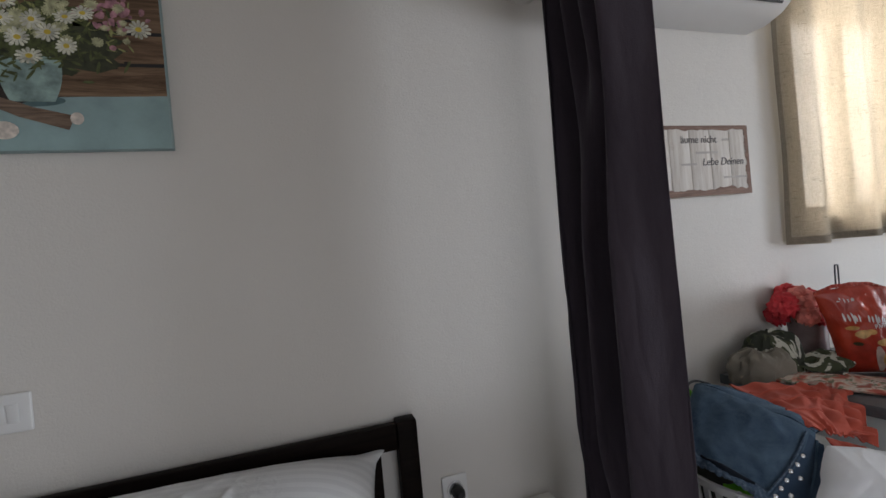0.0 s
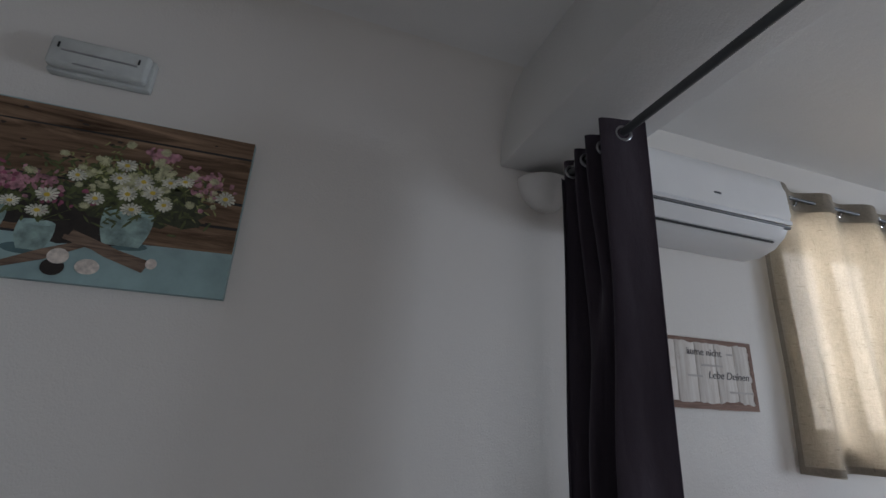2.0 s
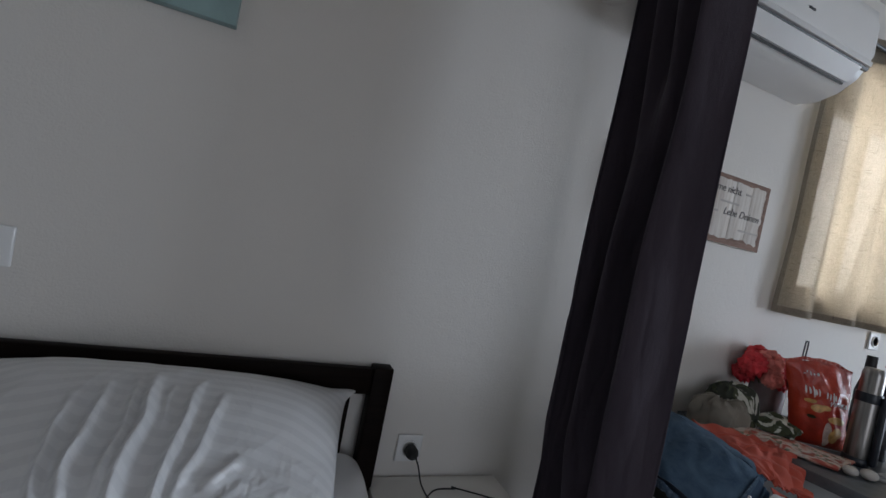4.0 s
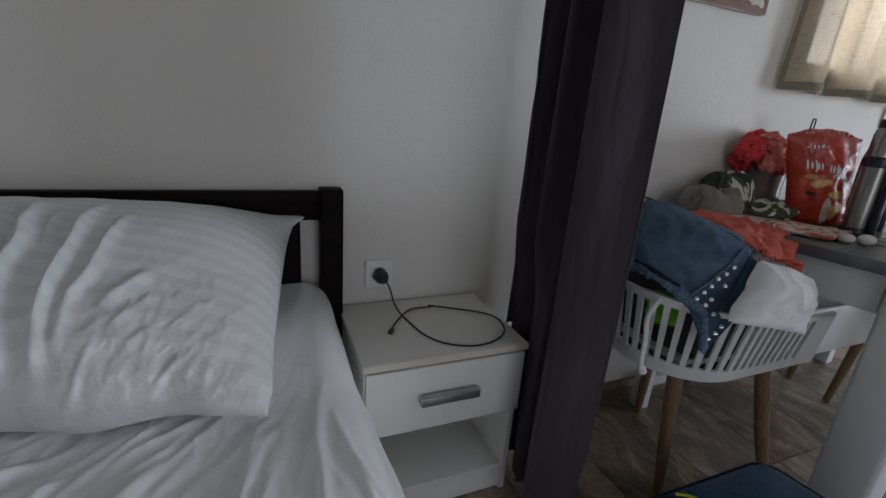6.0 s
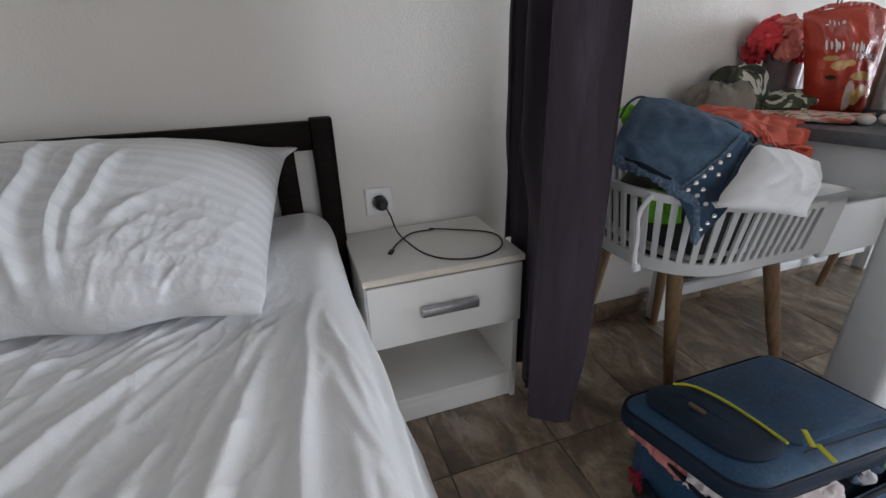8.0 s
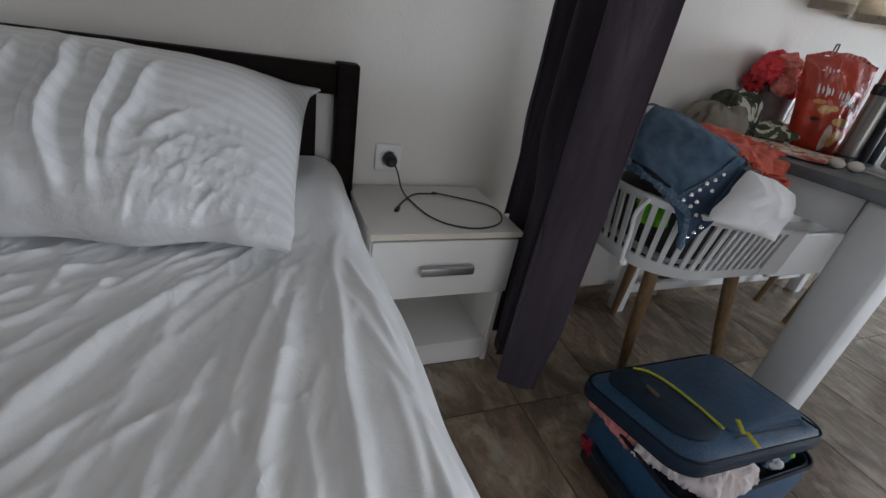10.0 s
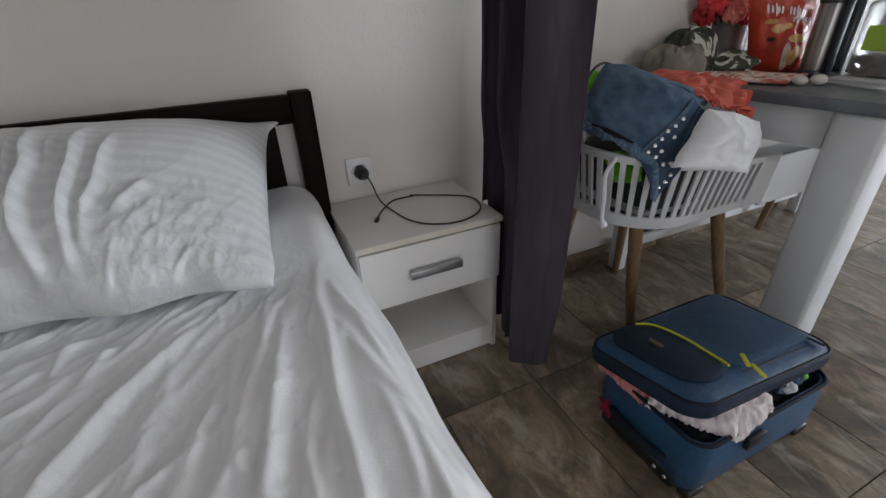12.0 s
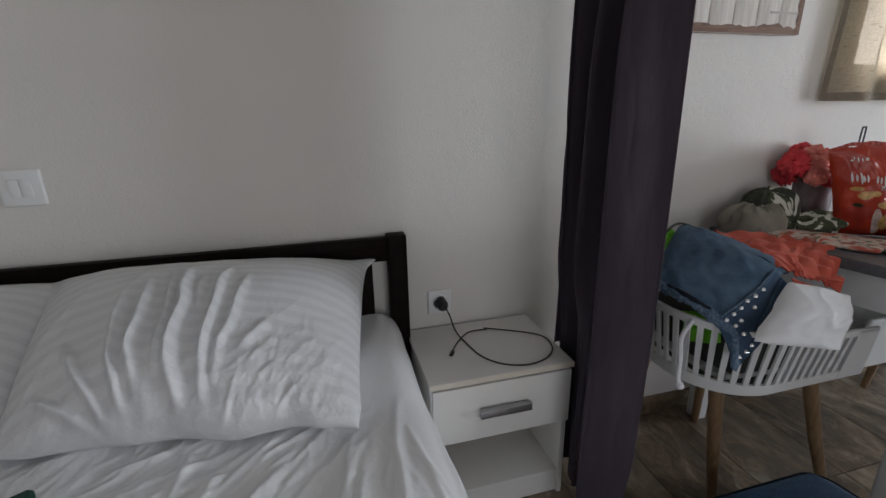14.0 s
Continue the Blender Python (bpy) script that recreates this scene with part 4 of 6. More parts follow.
flap = [(-0.2870, 2.0690), (-0.2895, 2.0670), (-0.2520, 2.0240), (-0.2480, 2.0265)]
part("flap", extrude_profile(flap, 0.655, 1.380), WHITE_PLASTIC, ac, "closed outlet flap")
part("badge", box(1.045, 1.078, -0.2955, -0.2942, 2.142, 2.150, 0.0005), GREY_METAL, ac, "small grey badge")

# ---- wooden sign ----
sign = thing("wooden_sign", (1.08, FRONT, 1.39), "whitewashed wooden board sign with worn brown edges and dark lettering", "sign")
def wash_material():
    m = Nodes("whitewashed_wood")
    v = m.stretch((60, 10, 5))
    g = m.noise(1.4, 5, 0.65, v)
    base = m.ramp(g, [(0.3, (0.56, 0.50, 0.44)), (0.62, (0.72, 0.68, 0.63))])
    worn = m.ramp(m.noise(9, 5, 0.65), [(0.60, 0.0), (0.74, 0.75)])
    m.look_of(m.mix(base, (0.36, 0.25, 0.19), worn), 0.75)
    m.bump(g, 0.3, 0.002)
    return m.mat
WASH = wash_material()
WORN = wood_material("worn_brown_edge", (0.15, 0.085, 0.06), (0.34, 0.215, 0.165), "X", 2.2, 0.75)
SX0, SX1, SZ0, SZ1 = 0.80, 1.352, 1.395, 1.645
xs = [SX0 + (SX1 - SX0) * k / 6 for k in range(7)]
for k in range(6):
    part("board", box(xs[k] + 0.0007, xs[k + 1] - 0.0007, FRONT - 0.020, FRONT - 0.001, SZ0 + 0.0015 * math.sin(3 * k), SZ1 + 0.0015 * math.cos(5 * k), 0.002), WASH, sign)
ragged = random.Random(8)


def worn_strip(along, a, b, edge, depth):
    """A ragged band of bare brown wood along one edge of the sign."""
    outer, inner = [], []
    n = 40
    for k in range(n + 1):
        t = a + (b - a) * k / n
        d = depth * (0.8 + 0.55 * n3(t * 26, edge * 3) + 0.25 * ragged.random())
        outer.append((t, edge)), inner.append((t, edge + d))
    pts = outer + inner[::-1]
    if along == "z":
        pts = [(e, t) for t, e in pts]
    return flat(pts, FRONT - (0.0210 if along == "z" else 0.0206))


part("worn_edge", worn_strip("x", SX0, SX1, SZ1 - 0.001, -0.017), WORN, sign, smooth=False)
part("worn_edge", worn_strip("x", SX0, SX1, SZ0 + 0.001, 0.026), WORN, sign, smooth=False)
part("worn_edge", worn_strip("z", SZ0 + 0.005, SZ1 - 0.005, SX1 - 0.001, -0.020), WORN, sign, smooth=False)
INK = plain("dark_letter_paint", (0.13, 0.12, 0.12), 0.7, vary=0.3, scale=80)
upright = pose(0, 0, 0, 90, 0, 0)
lettering("lettering", "äume nicht", (1.036, FRONT - 0.0208, 1.583), 0.037, INK, sign, upright)
lettering("lettering", "Lebe Deinen", (1.125, FRONT - 0.0208, 1.503), 0.038, INK, sign, upright, 0.25)
for x0, x1, z in ((1.225, 1.255, 1.590), (1.03, 1.10, 1.505), (1.10, 1.20, 1.545), (1.22, 1.33, 1.455)):
    part("faded_line", box(x0, x1, FRONT - 0.0212, FRONT - 0.0204, z, z + 0.007, 0), plain("faded_paint", (0.50, 0.46, 0.43), 0.8), sign, "faded illegible line", False)

# ---- window curtain ----
wc = thing("linen_curtain", (2.1, -0.15, 1.188), "short beige linen eyelet curtain glowing before the window", "curtain")
CX0, CX1, CZ0, CZ1 = 1.512, 2.93, 1.190, 2.372


def drape_y(x, z):
    hang = 1 - 0.35 * (z - CZ0) / (CZ1 - CZ0)
    low = (CZ1 - z) / (CZ1 - CZ0)
    phase = 2 * math.pi * (x - 1.62) / 0.30 + 0.35 * n3(x * 2, z, 3)
    fold = math.cos(phase) + 0.22 * math.cos(2 * phase + 1.0) * low
    return -0.128 - 0.040 * hang * fold + low * (0.010 * n3(x * 9, z * 1.2, 6) + 0.004 * n3(x * 22, z * 3, 8))


def drape(x0, x1, z0, z1, nu, nv, thick, off=0.0):
    def f(u, v):
        x, z = x0 + (x1 - x0) * u, z0 + (z1 - z0) * v
        lower = 0.006 * math.sin(2 * math.pi * x / 0.6) * (1 - v) if z0 == CZ0 else 0
        return Vector((x + 0.008 * n3(z * 2, x * 3, 1), drape_y(x, z) + off, z + lower))
    return surface(f, nu, nv, thick)


part("curtain_body", drape(CX0, CX1, CZ0, CZ1, 190, 60, 0.0), LINEN, wc)
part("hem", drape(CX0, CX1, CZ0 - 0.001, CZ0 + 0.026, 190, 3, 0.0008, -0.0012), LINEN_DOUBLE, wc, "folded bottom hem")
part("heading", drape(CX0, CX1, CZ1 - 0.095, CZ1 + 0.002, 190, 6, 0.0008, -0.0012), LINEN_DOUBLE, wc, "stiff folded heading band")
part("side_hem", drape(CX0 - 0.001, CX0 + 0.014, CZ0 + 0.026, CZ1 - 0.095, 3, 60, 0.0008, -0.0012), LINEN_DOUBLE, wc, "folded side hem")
for k in range(5):
    x = 1.76 + 0.30 * k - 0.012
    for dx in (0.0,):
        c = Vector((x + dx, drape_y(x + dx, 2.32) - 0.004, 2.322))
        pts = [c + Vector((0.0225 * math.cos(a), 0.0, 0.0225 * math.sin(a))) for a in np.linspace(0, 2 * math.pi, 29)]
        part("eyelet", tube(pts, 0.0048, 8, None, False), CHROME, wc, "chrome eyelet ring")
wrod = thing("window_rod", (2.2, -0.128, 2.322), "thin steel rod of the window curtain", "curtain rod")
part("rod", tube([(1.40, -0.128, 2.322), (2.98, -0.128, 2.322)], 0.008, 14), GREY_METAL, wrod)
for x in (1.46, 2.95):
    part("bracket", tube([(x, FRONT - 0.001, 2.322), (x, -0.122, 2.322)], 0.007, 10), STEEL, wrod)
ws = thing("wall_socket", (2.30, FRONT, 1.14), "white wall socket below the window", "socket")
part("plate", box(2.255, 2.338, FRONT - 0.010, FRONT - 0.001, 1.098, 1.180, 0.004, 3), WHITE_PLASTIC, ws)
part("socket_ring", lathe([(0.0, 0), (0.021, 0), (0.0215, -0.004), (0.026, -0.005), (0.027, 0)], (2.297, FRONT - 0.0102, 1.139), turn=pose(0, 0, 0, -90)), WHITE_PLASTIC, ws)

# ---- table ----
STONE_TOP = plain("dark_grey_table_top", (0.115, 0.13, 0.14), 0.28, vary=0.2, scale=26, grain=0.1)
TZ = 0.762
table = thing("dining_table", (1.5, -0.55, 0), "white table with a dark grey top standing against the wall", "table")


def slab(corners, z0, z1, round_by):
    """An upright prism on four corners in plan, with rounded edges."""
    bm = bmesh.new()
    low = [bm.verts.new((x, y, z0)) for x, y in corners]
    top = [bm.verts.new((x, y, z1)) for x, y in corners]
    bm.faces.new(low), bm.faces.new(top)
    for k in range(4):
        bm.faces.new((low[k], low[(k + 1) % 4], top[(k + 1) % 4], top[k]))
    bmesh.ops.bevel(bm, geom=bm.edges[:], offset=round_by, segments=2, profile=0.5, affect="EDGES")
    return bm


def edge_x(y):
    """The table's left edge, which stands a little askew to the wall."""
    return 1.130 + (-0.085 - y) * 0.178


part("tabletop", slab([(edge_x(-0.085), -0.085), (edge_x(-1.02), -1.02), (2.52, -1.02), (2.40, -0.085)], TZ - 0.034, TZ, 0.004), STONE_TOP, table, "dark grey speckled top")
part("apron", slab([(edge_x(-0.18) + 0.05, -0.18), (edge_x(-0.65) + 0.05, -0.65), (edge_x(-0.65) + 0.07, -0.65), (edge_x(-0.18) + 0.07, -0.18)], TZ - 0.145, TZ - 0.0345, 0.002), WHITE_LACQUER, table)
part("apron", box(2.34, 2.36, -0.65, -0.18, TZ - 0.145, TZ - 0.0345, 0.002), WHITE_LACQUER, table)
for x0 in (1.258, 2.33):
    part("leg", box(x0, x0 + 0.105, -0.785, -0.658, 0, TZ - 0.0345, 0.014, 3), WHITE_LACQUER, table, "thick white leg")
for x0 in (1.128, 2.33):
    part("leg", box(x0, x0 + 0.046, -0.172, -0.120, 0, TZ - 0.0345, 0.003), WHITE_LACQUER, table)
part("stretcher", box(1.174, 2.33, -0.158, -0.136, 0.085, 0.125, 0.003), WHITE_LACQUER, table)

# ---- slatted chair ----
def chair_path(s):
    """The tub shell in plan: s from the near arm's end round the back to the far arm's end."""
    x0, x1, y0, y1, r = 0.697, 1.160, -0.590, -0.125, 0.17
    straight, arc, back = x1 - x0 - r, math.pi / 2 * r, (y1 - y0) - 2 * r
    total = 2 * straight + 2 * arc + back
    d = s * total
    if d < straight:
        return x1 - d, y0, 0.0, -1.0
    d -= straight
    if d < arc:
        a = d / r
        return x0 + r - r * math.sin(a), y0 + r - r * math.cos(a), -math.sin(a), -math.cos(a)
    d -= arc
    if d < back:
        return x0, y0 + r + d, -1.0, 0.0
    d -= back
    if d < arc:
        a = d / r
        return x0 + r - r * math.cos(a), y1 - r + r * math.sin(a), -math.cos(a), math.sin(a)
    d -= arc
    return x0 + r + d, y1, 0.0, 1.0


def shell_point(s, h, out=0.0):
    """A place on the shell: h from 0 at its lower rim to 1 at its upper rim."""
    x, y, nx, ny = chair_path(s)
    m = abs(2 * s - 1)
    top = 0.665 - 0.040 * smooth_step(0.15, 0.85, m)
    z = 0.468 + (top - 0.468) * h
    lean = 0.030 * h + out
    return Vector((x + nx * lean + (0.028 * (1 - 1.2 * h) * smooth_step(0.80, 1.0, m)), y + ny * lean, z))


chair = thing("slatted_chair", (0.97, -0.36, 0), "white slatted plastic tub chair on wooden legs, heaped with clothes", "chair")
SLAT = plain("chair_plastic", (0.60, 0.60, 0.59), 0.35, vary=0.03, scale=6)


def shell_band(h0, h1, thick):
    return surface(lambda u, v: shell_point(u, h0 + (h1 - h0) * v), 90, 3, thick)


part("lower_rim", shell_band(-0.045, 0.135, 0.008), SLAT, chair)
part("upper_rim", shell_band(0.90, 1.0, 0.009), SLAT, chair)
count = 40
for k in range(count):
    s = 0.075 + 0.85 * k / (count - 1)
    half = 0.0050
    part("slat", surface(lambda u, v: shell_point(s + (2 * u - 1) * half, 0.12 + 0.80 * v, 0.0), 2, 4, 0.007), SLAT, chair)
for s0, s1 in ((0.0, 0.060), (0.940, 1.0)):
    part("arm_end", surface(lambda u, v: shell_point(s0 + (s1 - s0) * u, 0.0 + 1.0 * v), 3, 5, 0.009), SLAT, chair)
part("seat", surface(lambda u, v: Vector((0.762 + 0.41 * u, -0.543 + 0.375 * v, 0.474 + 0.012 * (2 * u - 1) ** 2 + 0.014 * (2 * v - 1) ** 2)), 16, 16, 0.012), SLAT, chair)
for (ax, ay), (bx, by) in (((0.775, -0.520), (0.880, -0.490)), ((1.06, -0.550), (1.215, -0.585)), ((0.86, -0.19), (0.80, -0.15)), ((1.09, -0.20), (1.118, -0.175))):
    part("leg", tube([(ax, ay, 0.470), ((ax + bx) / 2, (ay + by) / 2, 0.22), (bx, by, 0.0)], [0.020, 0.018, 0.0125], 14), LEG_WOOD, chair, "turned oak leg")

# the second chair, simplified to a long side panel, seat and four legs
far = thing("far_chair", (2.0, -0.40, 0), "second white chair under the table, built as a long panel and seat on brown legs", "bench")
part("side_panel", box(1.50, 2.52, -0.425, -0.405, 0.310, 0.495, 0.009, 3), SLAT, far)
part("seat", box(1.53, 2.50, -0.403, -0.20, 0.405, 0.430, 0.010, 3), SLAT, far)
for x, y, dx in ((1.99, -0.385, -0.03), (2.46, -0.385, 0.02), (2.02, -0.22, -0.03), (2.46, -0.22, 0.02)):
    part("leg", tube([(x, y, 0.31), (x + dx, y + 0.02, 0.0)], [0.018, 0.013], 12), LEG_WOOD, far, "tapered brown wooden leg")

# ---- clothes on the chair ----
def cloth_place(a, b, c, d, bulge, crumple, seed, rag=0.0, folds=0.0, rate=7.0):
    """A bulged and crumpled cloth between four corners, as a function of u and v."""
    a, b, c, d = (Vector(p) for p in (a, b, c, d))
    normal = ((b - a).cross(d - a)).normalized()
    if normal.z < 0 and abs(normal.z) > 0.3:
        normal = -normal
    if abs(normal.z) <= 0.3 and normal.y > 0:
        normal = -normal

    def f(u, v, lift_by=0.0):
        p = a.lerp(b, u).lerp(d.lerp(c, u), v)
        lift = bulge * max(0.0, 4 * u * (1 - u)) ** 0.6 * (0.35 + 0.65 * max(0.0, 4 * v * (1 - v)) ** 0.6)
        w = crumple * (n3(u * 3, v * 3, seed) + 0.5 * n3(u * 8, v * 7, seed + 2))
        if folds:
            q = n3(u * rate + 0.8 * n3(v * 2, u * 2, seed), v * 2, seed + 5)
            w += folds * max(0.0, 1 - 2.4 * abs(q)) ** 1.4
        p = p + normal * (lift + w + lift_by)
        if rag:
            e = smooth_step(0.9, 1.0, v)
            p = p + (d - a).normalized() * rag * e * (0.6 * n3(u * 30, seed) + 0.4 * n3(u * 70, seed + 3))
        return p
    return f


def patch(a, b, c, d, bulge, crumple, seed, nu=40, nv=40, thick=0.006, rag=0.0, folds=0.0, rate=7.0):
    """A piece of cloth between four corners, bulged and crumpled."""
    return surface(cloth_place(a, b, c, d, bulge, crumple, seed, rag, folds, rate), nu, nv, thick)


CASE_DARK = cloth_material("dark_suitcase_trim", (0.006, 0.010, 0.018), 900, 0.2, 0.0, 0.7, 0.2)


def denim_material(name, dark, light, worn):
    """Washed twill: soft faded patches, a fine diagonal weave and a little slub."""
    m = Nodes(name)
    fade = m.noise(13, 5, 0.65, None, 0.7)
    twill = m.noise(2.0, 2, 0.6, m.stretch((900, 60, 900), (0, 35, 40)))
    slub = m.noise(1.6, 3, 0.7, m.stretch((60, 60, 420), (0, 30, 0)))
    tone = m.ramp(fade, [(0.32, dark), (0.68, light)])
    tone = m.mix(tone, worn, m.ramp(twill, [(0.50, 0.0), (0.72, 0.45)]))
    tone = m.mix(tone, dark, m.ramp(slub, [(0.52, 0.0), (0.74, 0.40)]))
    m.look_of(tone, 0.9, Sheen_Weight=0.04, Specular_IOR_Level=0.2)
    m.bump(m.sums(m.sums(twill, 0.5), m.noise(45, 3, 0.6), "ADD"), 0.35, 0.003)
    return m.mat


DENIM = denim_material("blue_denim", (0.026, 0.056, 0.098), (0.090, 0.148, 0.212), (0.19, 0.26, 0.34))
DENIM_PALE = cloth_material("frayed_denim", (0.075, 0.120, 0.180), 500, 0.3, 0.2, 0.95, 0.6, (0.20, 0.26, 0.33))
DENIM_DARK = denim_material("dark_denim", (0.028, 0.052, 0.090), (0.052, 0.088, 0.140), (0.085, 0.13, 0.19))
CORAL = cloth_material("coral_cotton", (0.47, 0.082, 0.050), 800, 0.12, 0.3, 0.85, 0.3)
WHITE_COTTON = cloth_material("white_cotton", (0.66, 0.66, 0.67), 900, 0.04, 0.3, 0.85, 0.3)
NEON = cloth_material("neon_green_cloth", (0.16, 0.55, 0.035), 700, 0.12, 0.2, 0.8, 0.2)
BRAID = cloth_material("grey_green_cloth", (0.045, 0.048, 0.042), 700, 0.2, 0.2, 0.85, 0.3)

jeans = thing("denim_shorts", (0.80, -0.45, 0.60), "blue denim shorts with frayed hem and silver studs on the chair", "shorts")
jA, jB, jC, jD = (0.796, -0.300, 0.838), (0.890, -0.540, 0.772), (0.715, -0.610, 0.570), (0.645, -0.375, 0.722)
panel = cloth_place(jA, jB, jC, jD, 0.045, 0.010, 3)


def hem_at(u):
    """How far down the leg its cut edge lies."""
    return 1.0 - 0.16 * smooth_step(0.0, 0.86, u) + 0.16 * smooth_step(0.88, 1.0, u)


part("leg_panel", surface(lambda u, v: panel(u, v * hem_at(u)), 60, 60, 0.006), DENIM, jeans)
part("waist", patch((0.90, -0.29, 0.80), (0.97, -0.50, 0.745), jB, jA, 0.02, 0.008, 5, 30, 16, 0.008), DENIM, jeans)
def frayed(u, v):
    ragged = 0.03 * n3(u * 34, 2.0) + 0.02 * n3(u * 80, 5.0)
    return panel(u, hem_at(u) - 0.045 + (0.062 + 0.9 * ragged) * v, 0.004 + 0.006 * math.sin(math.pi * v) + 0.005 * n3(u * 9, v * 2, 8))


part("frayed_hem", surface(frayed, 110, 10, 0.007), DENIM_PALE, jeans, "pale frayed hem")

def band_uv(s, t):
    """The studded side band on the leg: s across it, t down it."""
    left = (0.95 - 0.24 * t - 0.06 * math.sin(math.pi * t) * -0.5, 0.06 + 0.80 * t)
    right = (1.08 + 0.04 * math.sin(math.pi * t) - 0.09 * t ** 3, 0.08 + 0.92 * t)
    return left[0] + (right[0] - left[0]) * s, left[1] + (right[1] - left[1]) * s


roll = [panel(u, hem_at(u) - 0.050, 0.006) for u in np.linspace(0.02, 0.80, 40)]
part("hem_roll", tube(roll, 0.0055, 8), DENIM, jeans, "rolled hem seam")
# dark strip laid on the leg to stand for the hem's shade
part("leg_opening", surface(lambda u, v: panel(0.20 + 0.44 * u, hem_at(0.20 + 0.44 * u) - 0.040 + 0.050 * v * math.sin(math.pi * u), 0.0145 + 0.004 * math.sin(math.pi * v)), 24, 6, 0.002), CASE_DARK, jeans, "dark strip in place of the shade under the turned-up hem")
part("side_band", surface(lambda s, t: panel(*band_uv(s, t), 0.006), 16, 40, 0.007), DENIM_DARK, jeans, "darker studded side band")
for s0 in (0.02, 0.10, 0.62):
    part("seam", tube([panel(*band_uv(s0, t), 0.0132) for t in np.linspace(0.0, 1.0, 26)], 0.0030, 6), DENIM_PALE if s0 < 0.05 else DENIM, jeans, "raised pale seam")
for u, v in ((0.94, 0.30), (0.91, 0.41), (0.87, 0.51), (0.94, 0.50), (0.85, 0.60), (0.82, 0.70), (0.89, 0.69), (0.79, 0.79), (0.87, 0.77), (0.95, 0.76), (1.04, 0.76), (1.02, 0.84), (0.99, 0.92)):
    part("stud", lathe([(0.0066, 0), (0.0059, 0.0034), (0.0036, 0.0055), (0.0, 0.0062)], panel(u, v, 0.0132), 12, turn=pose(0, 0, 0, 52, 0, -38)), CHROME, jeans, "round silver stud")

shirt = thing("coral_shirt", (1.05, -0.45, 0.72), "crumpled coral red ruffled shirt on the chair", "shirt")
sA, sB, sC, sD = (0.915, -0.300, 0.808), (1.290, -0.360, 0.756), (1.062, -0.545, 0.702), (0.885, -0.530, 0.770)
shirt_top = cloth_place(sA, sB, sC, sD, 0.020, 0.010, 21, 0.0, 0.014, 5.0)
part("body", surface(shirt_top, 70, 60, 0.004), CORAL, shirt)
for k in range(3):
    part("seam", tube([shirt_top(t, 0.22 + 0.24 * k + 0.03 * n3(t * 3, k), 0.004) for t in np.linspace(0.05, 0.75, 30)], 0.0035, 6), CORAL, shirt, "raised gathered seam")
for k in range(5):
    def flounce(u, v, k=k):
        across = 0.52 + 0.105 * k + 0.02 * math.sin(5 * u + k)
        down = 0.12 + 0.86 * u
        wave = math.sin(2 * math.pi * (1.7 + 0.2 * k) * u + 1.9 * k) + 0.8 * n3(u * 3.5, k * 3.1)
        p = shirt_top(min(across, 1.0), down, 0.003)
        return p + Vector((0.040, -0.012, -0.022)) * v + Vector((-0.25, -0.45, 0.86)) * (0.012 + 0.016 * wave) * math.sin(1.35 * v)
    part("ruffle", surface(flounce, 90, 7, 0.002), CORAL, shirt, "gathered wavy ruffle")
for k in range(3):
    def front(u, v, k=k):
        p = Vector(sD).lerp(Vector(sC), 0.30 + 0.70 * u) + Vector((0, -0.012 * k, -0.012 * k))
        wave = math.sin(2 * math.pi * 2.3 * u + 2.1 * k) + 0.7 * n3(u * 4, k * 2.3, 4)
        return p + Vector((0.006, -0.026, -0.040)) * v * (0.75 + 0.25 * math.sin(9 * u + k)) + Vector((-0.3, -0.9, 0.2)) * 0.013 * wave * v
    part("ruffle", surface(front, 80, 7, 0.002), CORAL, shirt, "gathered wavy ruffle")

part("white_cloth", patch((0.868, -0.576, 0.757), (1.075, -0.583, 0.694), (0.950, -0.660, 0.612), (0.703, -0.645, 0.664), 0.050, 0.006, 31, 70, 70, 0.005, 0.0, 0.006, 2.2), WHITE_COTTON, None, "white cotton top hanging over the chair's slats", category="clothes")
part("fabric_tie", tube(curve_points([(0.690, -0.50, 0.66), (0.640, -0.515, 0.62), (0.632, -0.528, 0.57), (0.628, -0.535, 0.51), (0.635, -0.54, 0.488)], 6), [0.006] * 20 + [0.010] * 5, 8), WHITE_COTTON, chair, "white fabric tie hanging down")
part("green_cloth", patch((0.735, -0.285, 0.815), (0.800, -0.250, 0.820), (0.815, -0.30, 0.765), (0.745, -0.32, 0.760), 0.02, 0.006, 41, 16, 16, 0.006), NEON, None, "neon green cloth with dark trim on the chair", category="clothes")
part("dark_strap", tube(curve_points([(0.735, -0.30, 0.80), (0.762, -0.29, 0.832), (0.81, -0.28, 0.846), (0.86, -0.29, 0.83)], 6), 0.0035, 8), BLACK, None, "black strap over the clothes", category="strap")
part("green_garment", patch((0.712, -0.440, 0.648), (0.784, -0.471, 0.633), (0.797, -0.483, 0.566), (0.715, -0.452, 0.574), 0.015, 0.008, 44, 20, 20, 0.01), NEON, None, "neon green clothing inside the slatted chair", category="clothes")
part("grey_garment", surface(lambda u, v: Vector((0.79 + 0.37 * u, -0.545 + 0.37 * v, 0.455 + 0.30 * (16 * u * (1 - u) * v * (1 - v)) ** 0.30 * (1 - 0.22 * u) - 0.02 + 0.02 * n3(u * 4, v * 4, 6))), 40, 40, 0.0), BRAID, None, "crumpled dark grey garment filling the chair", category="clothes")

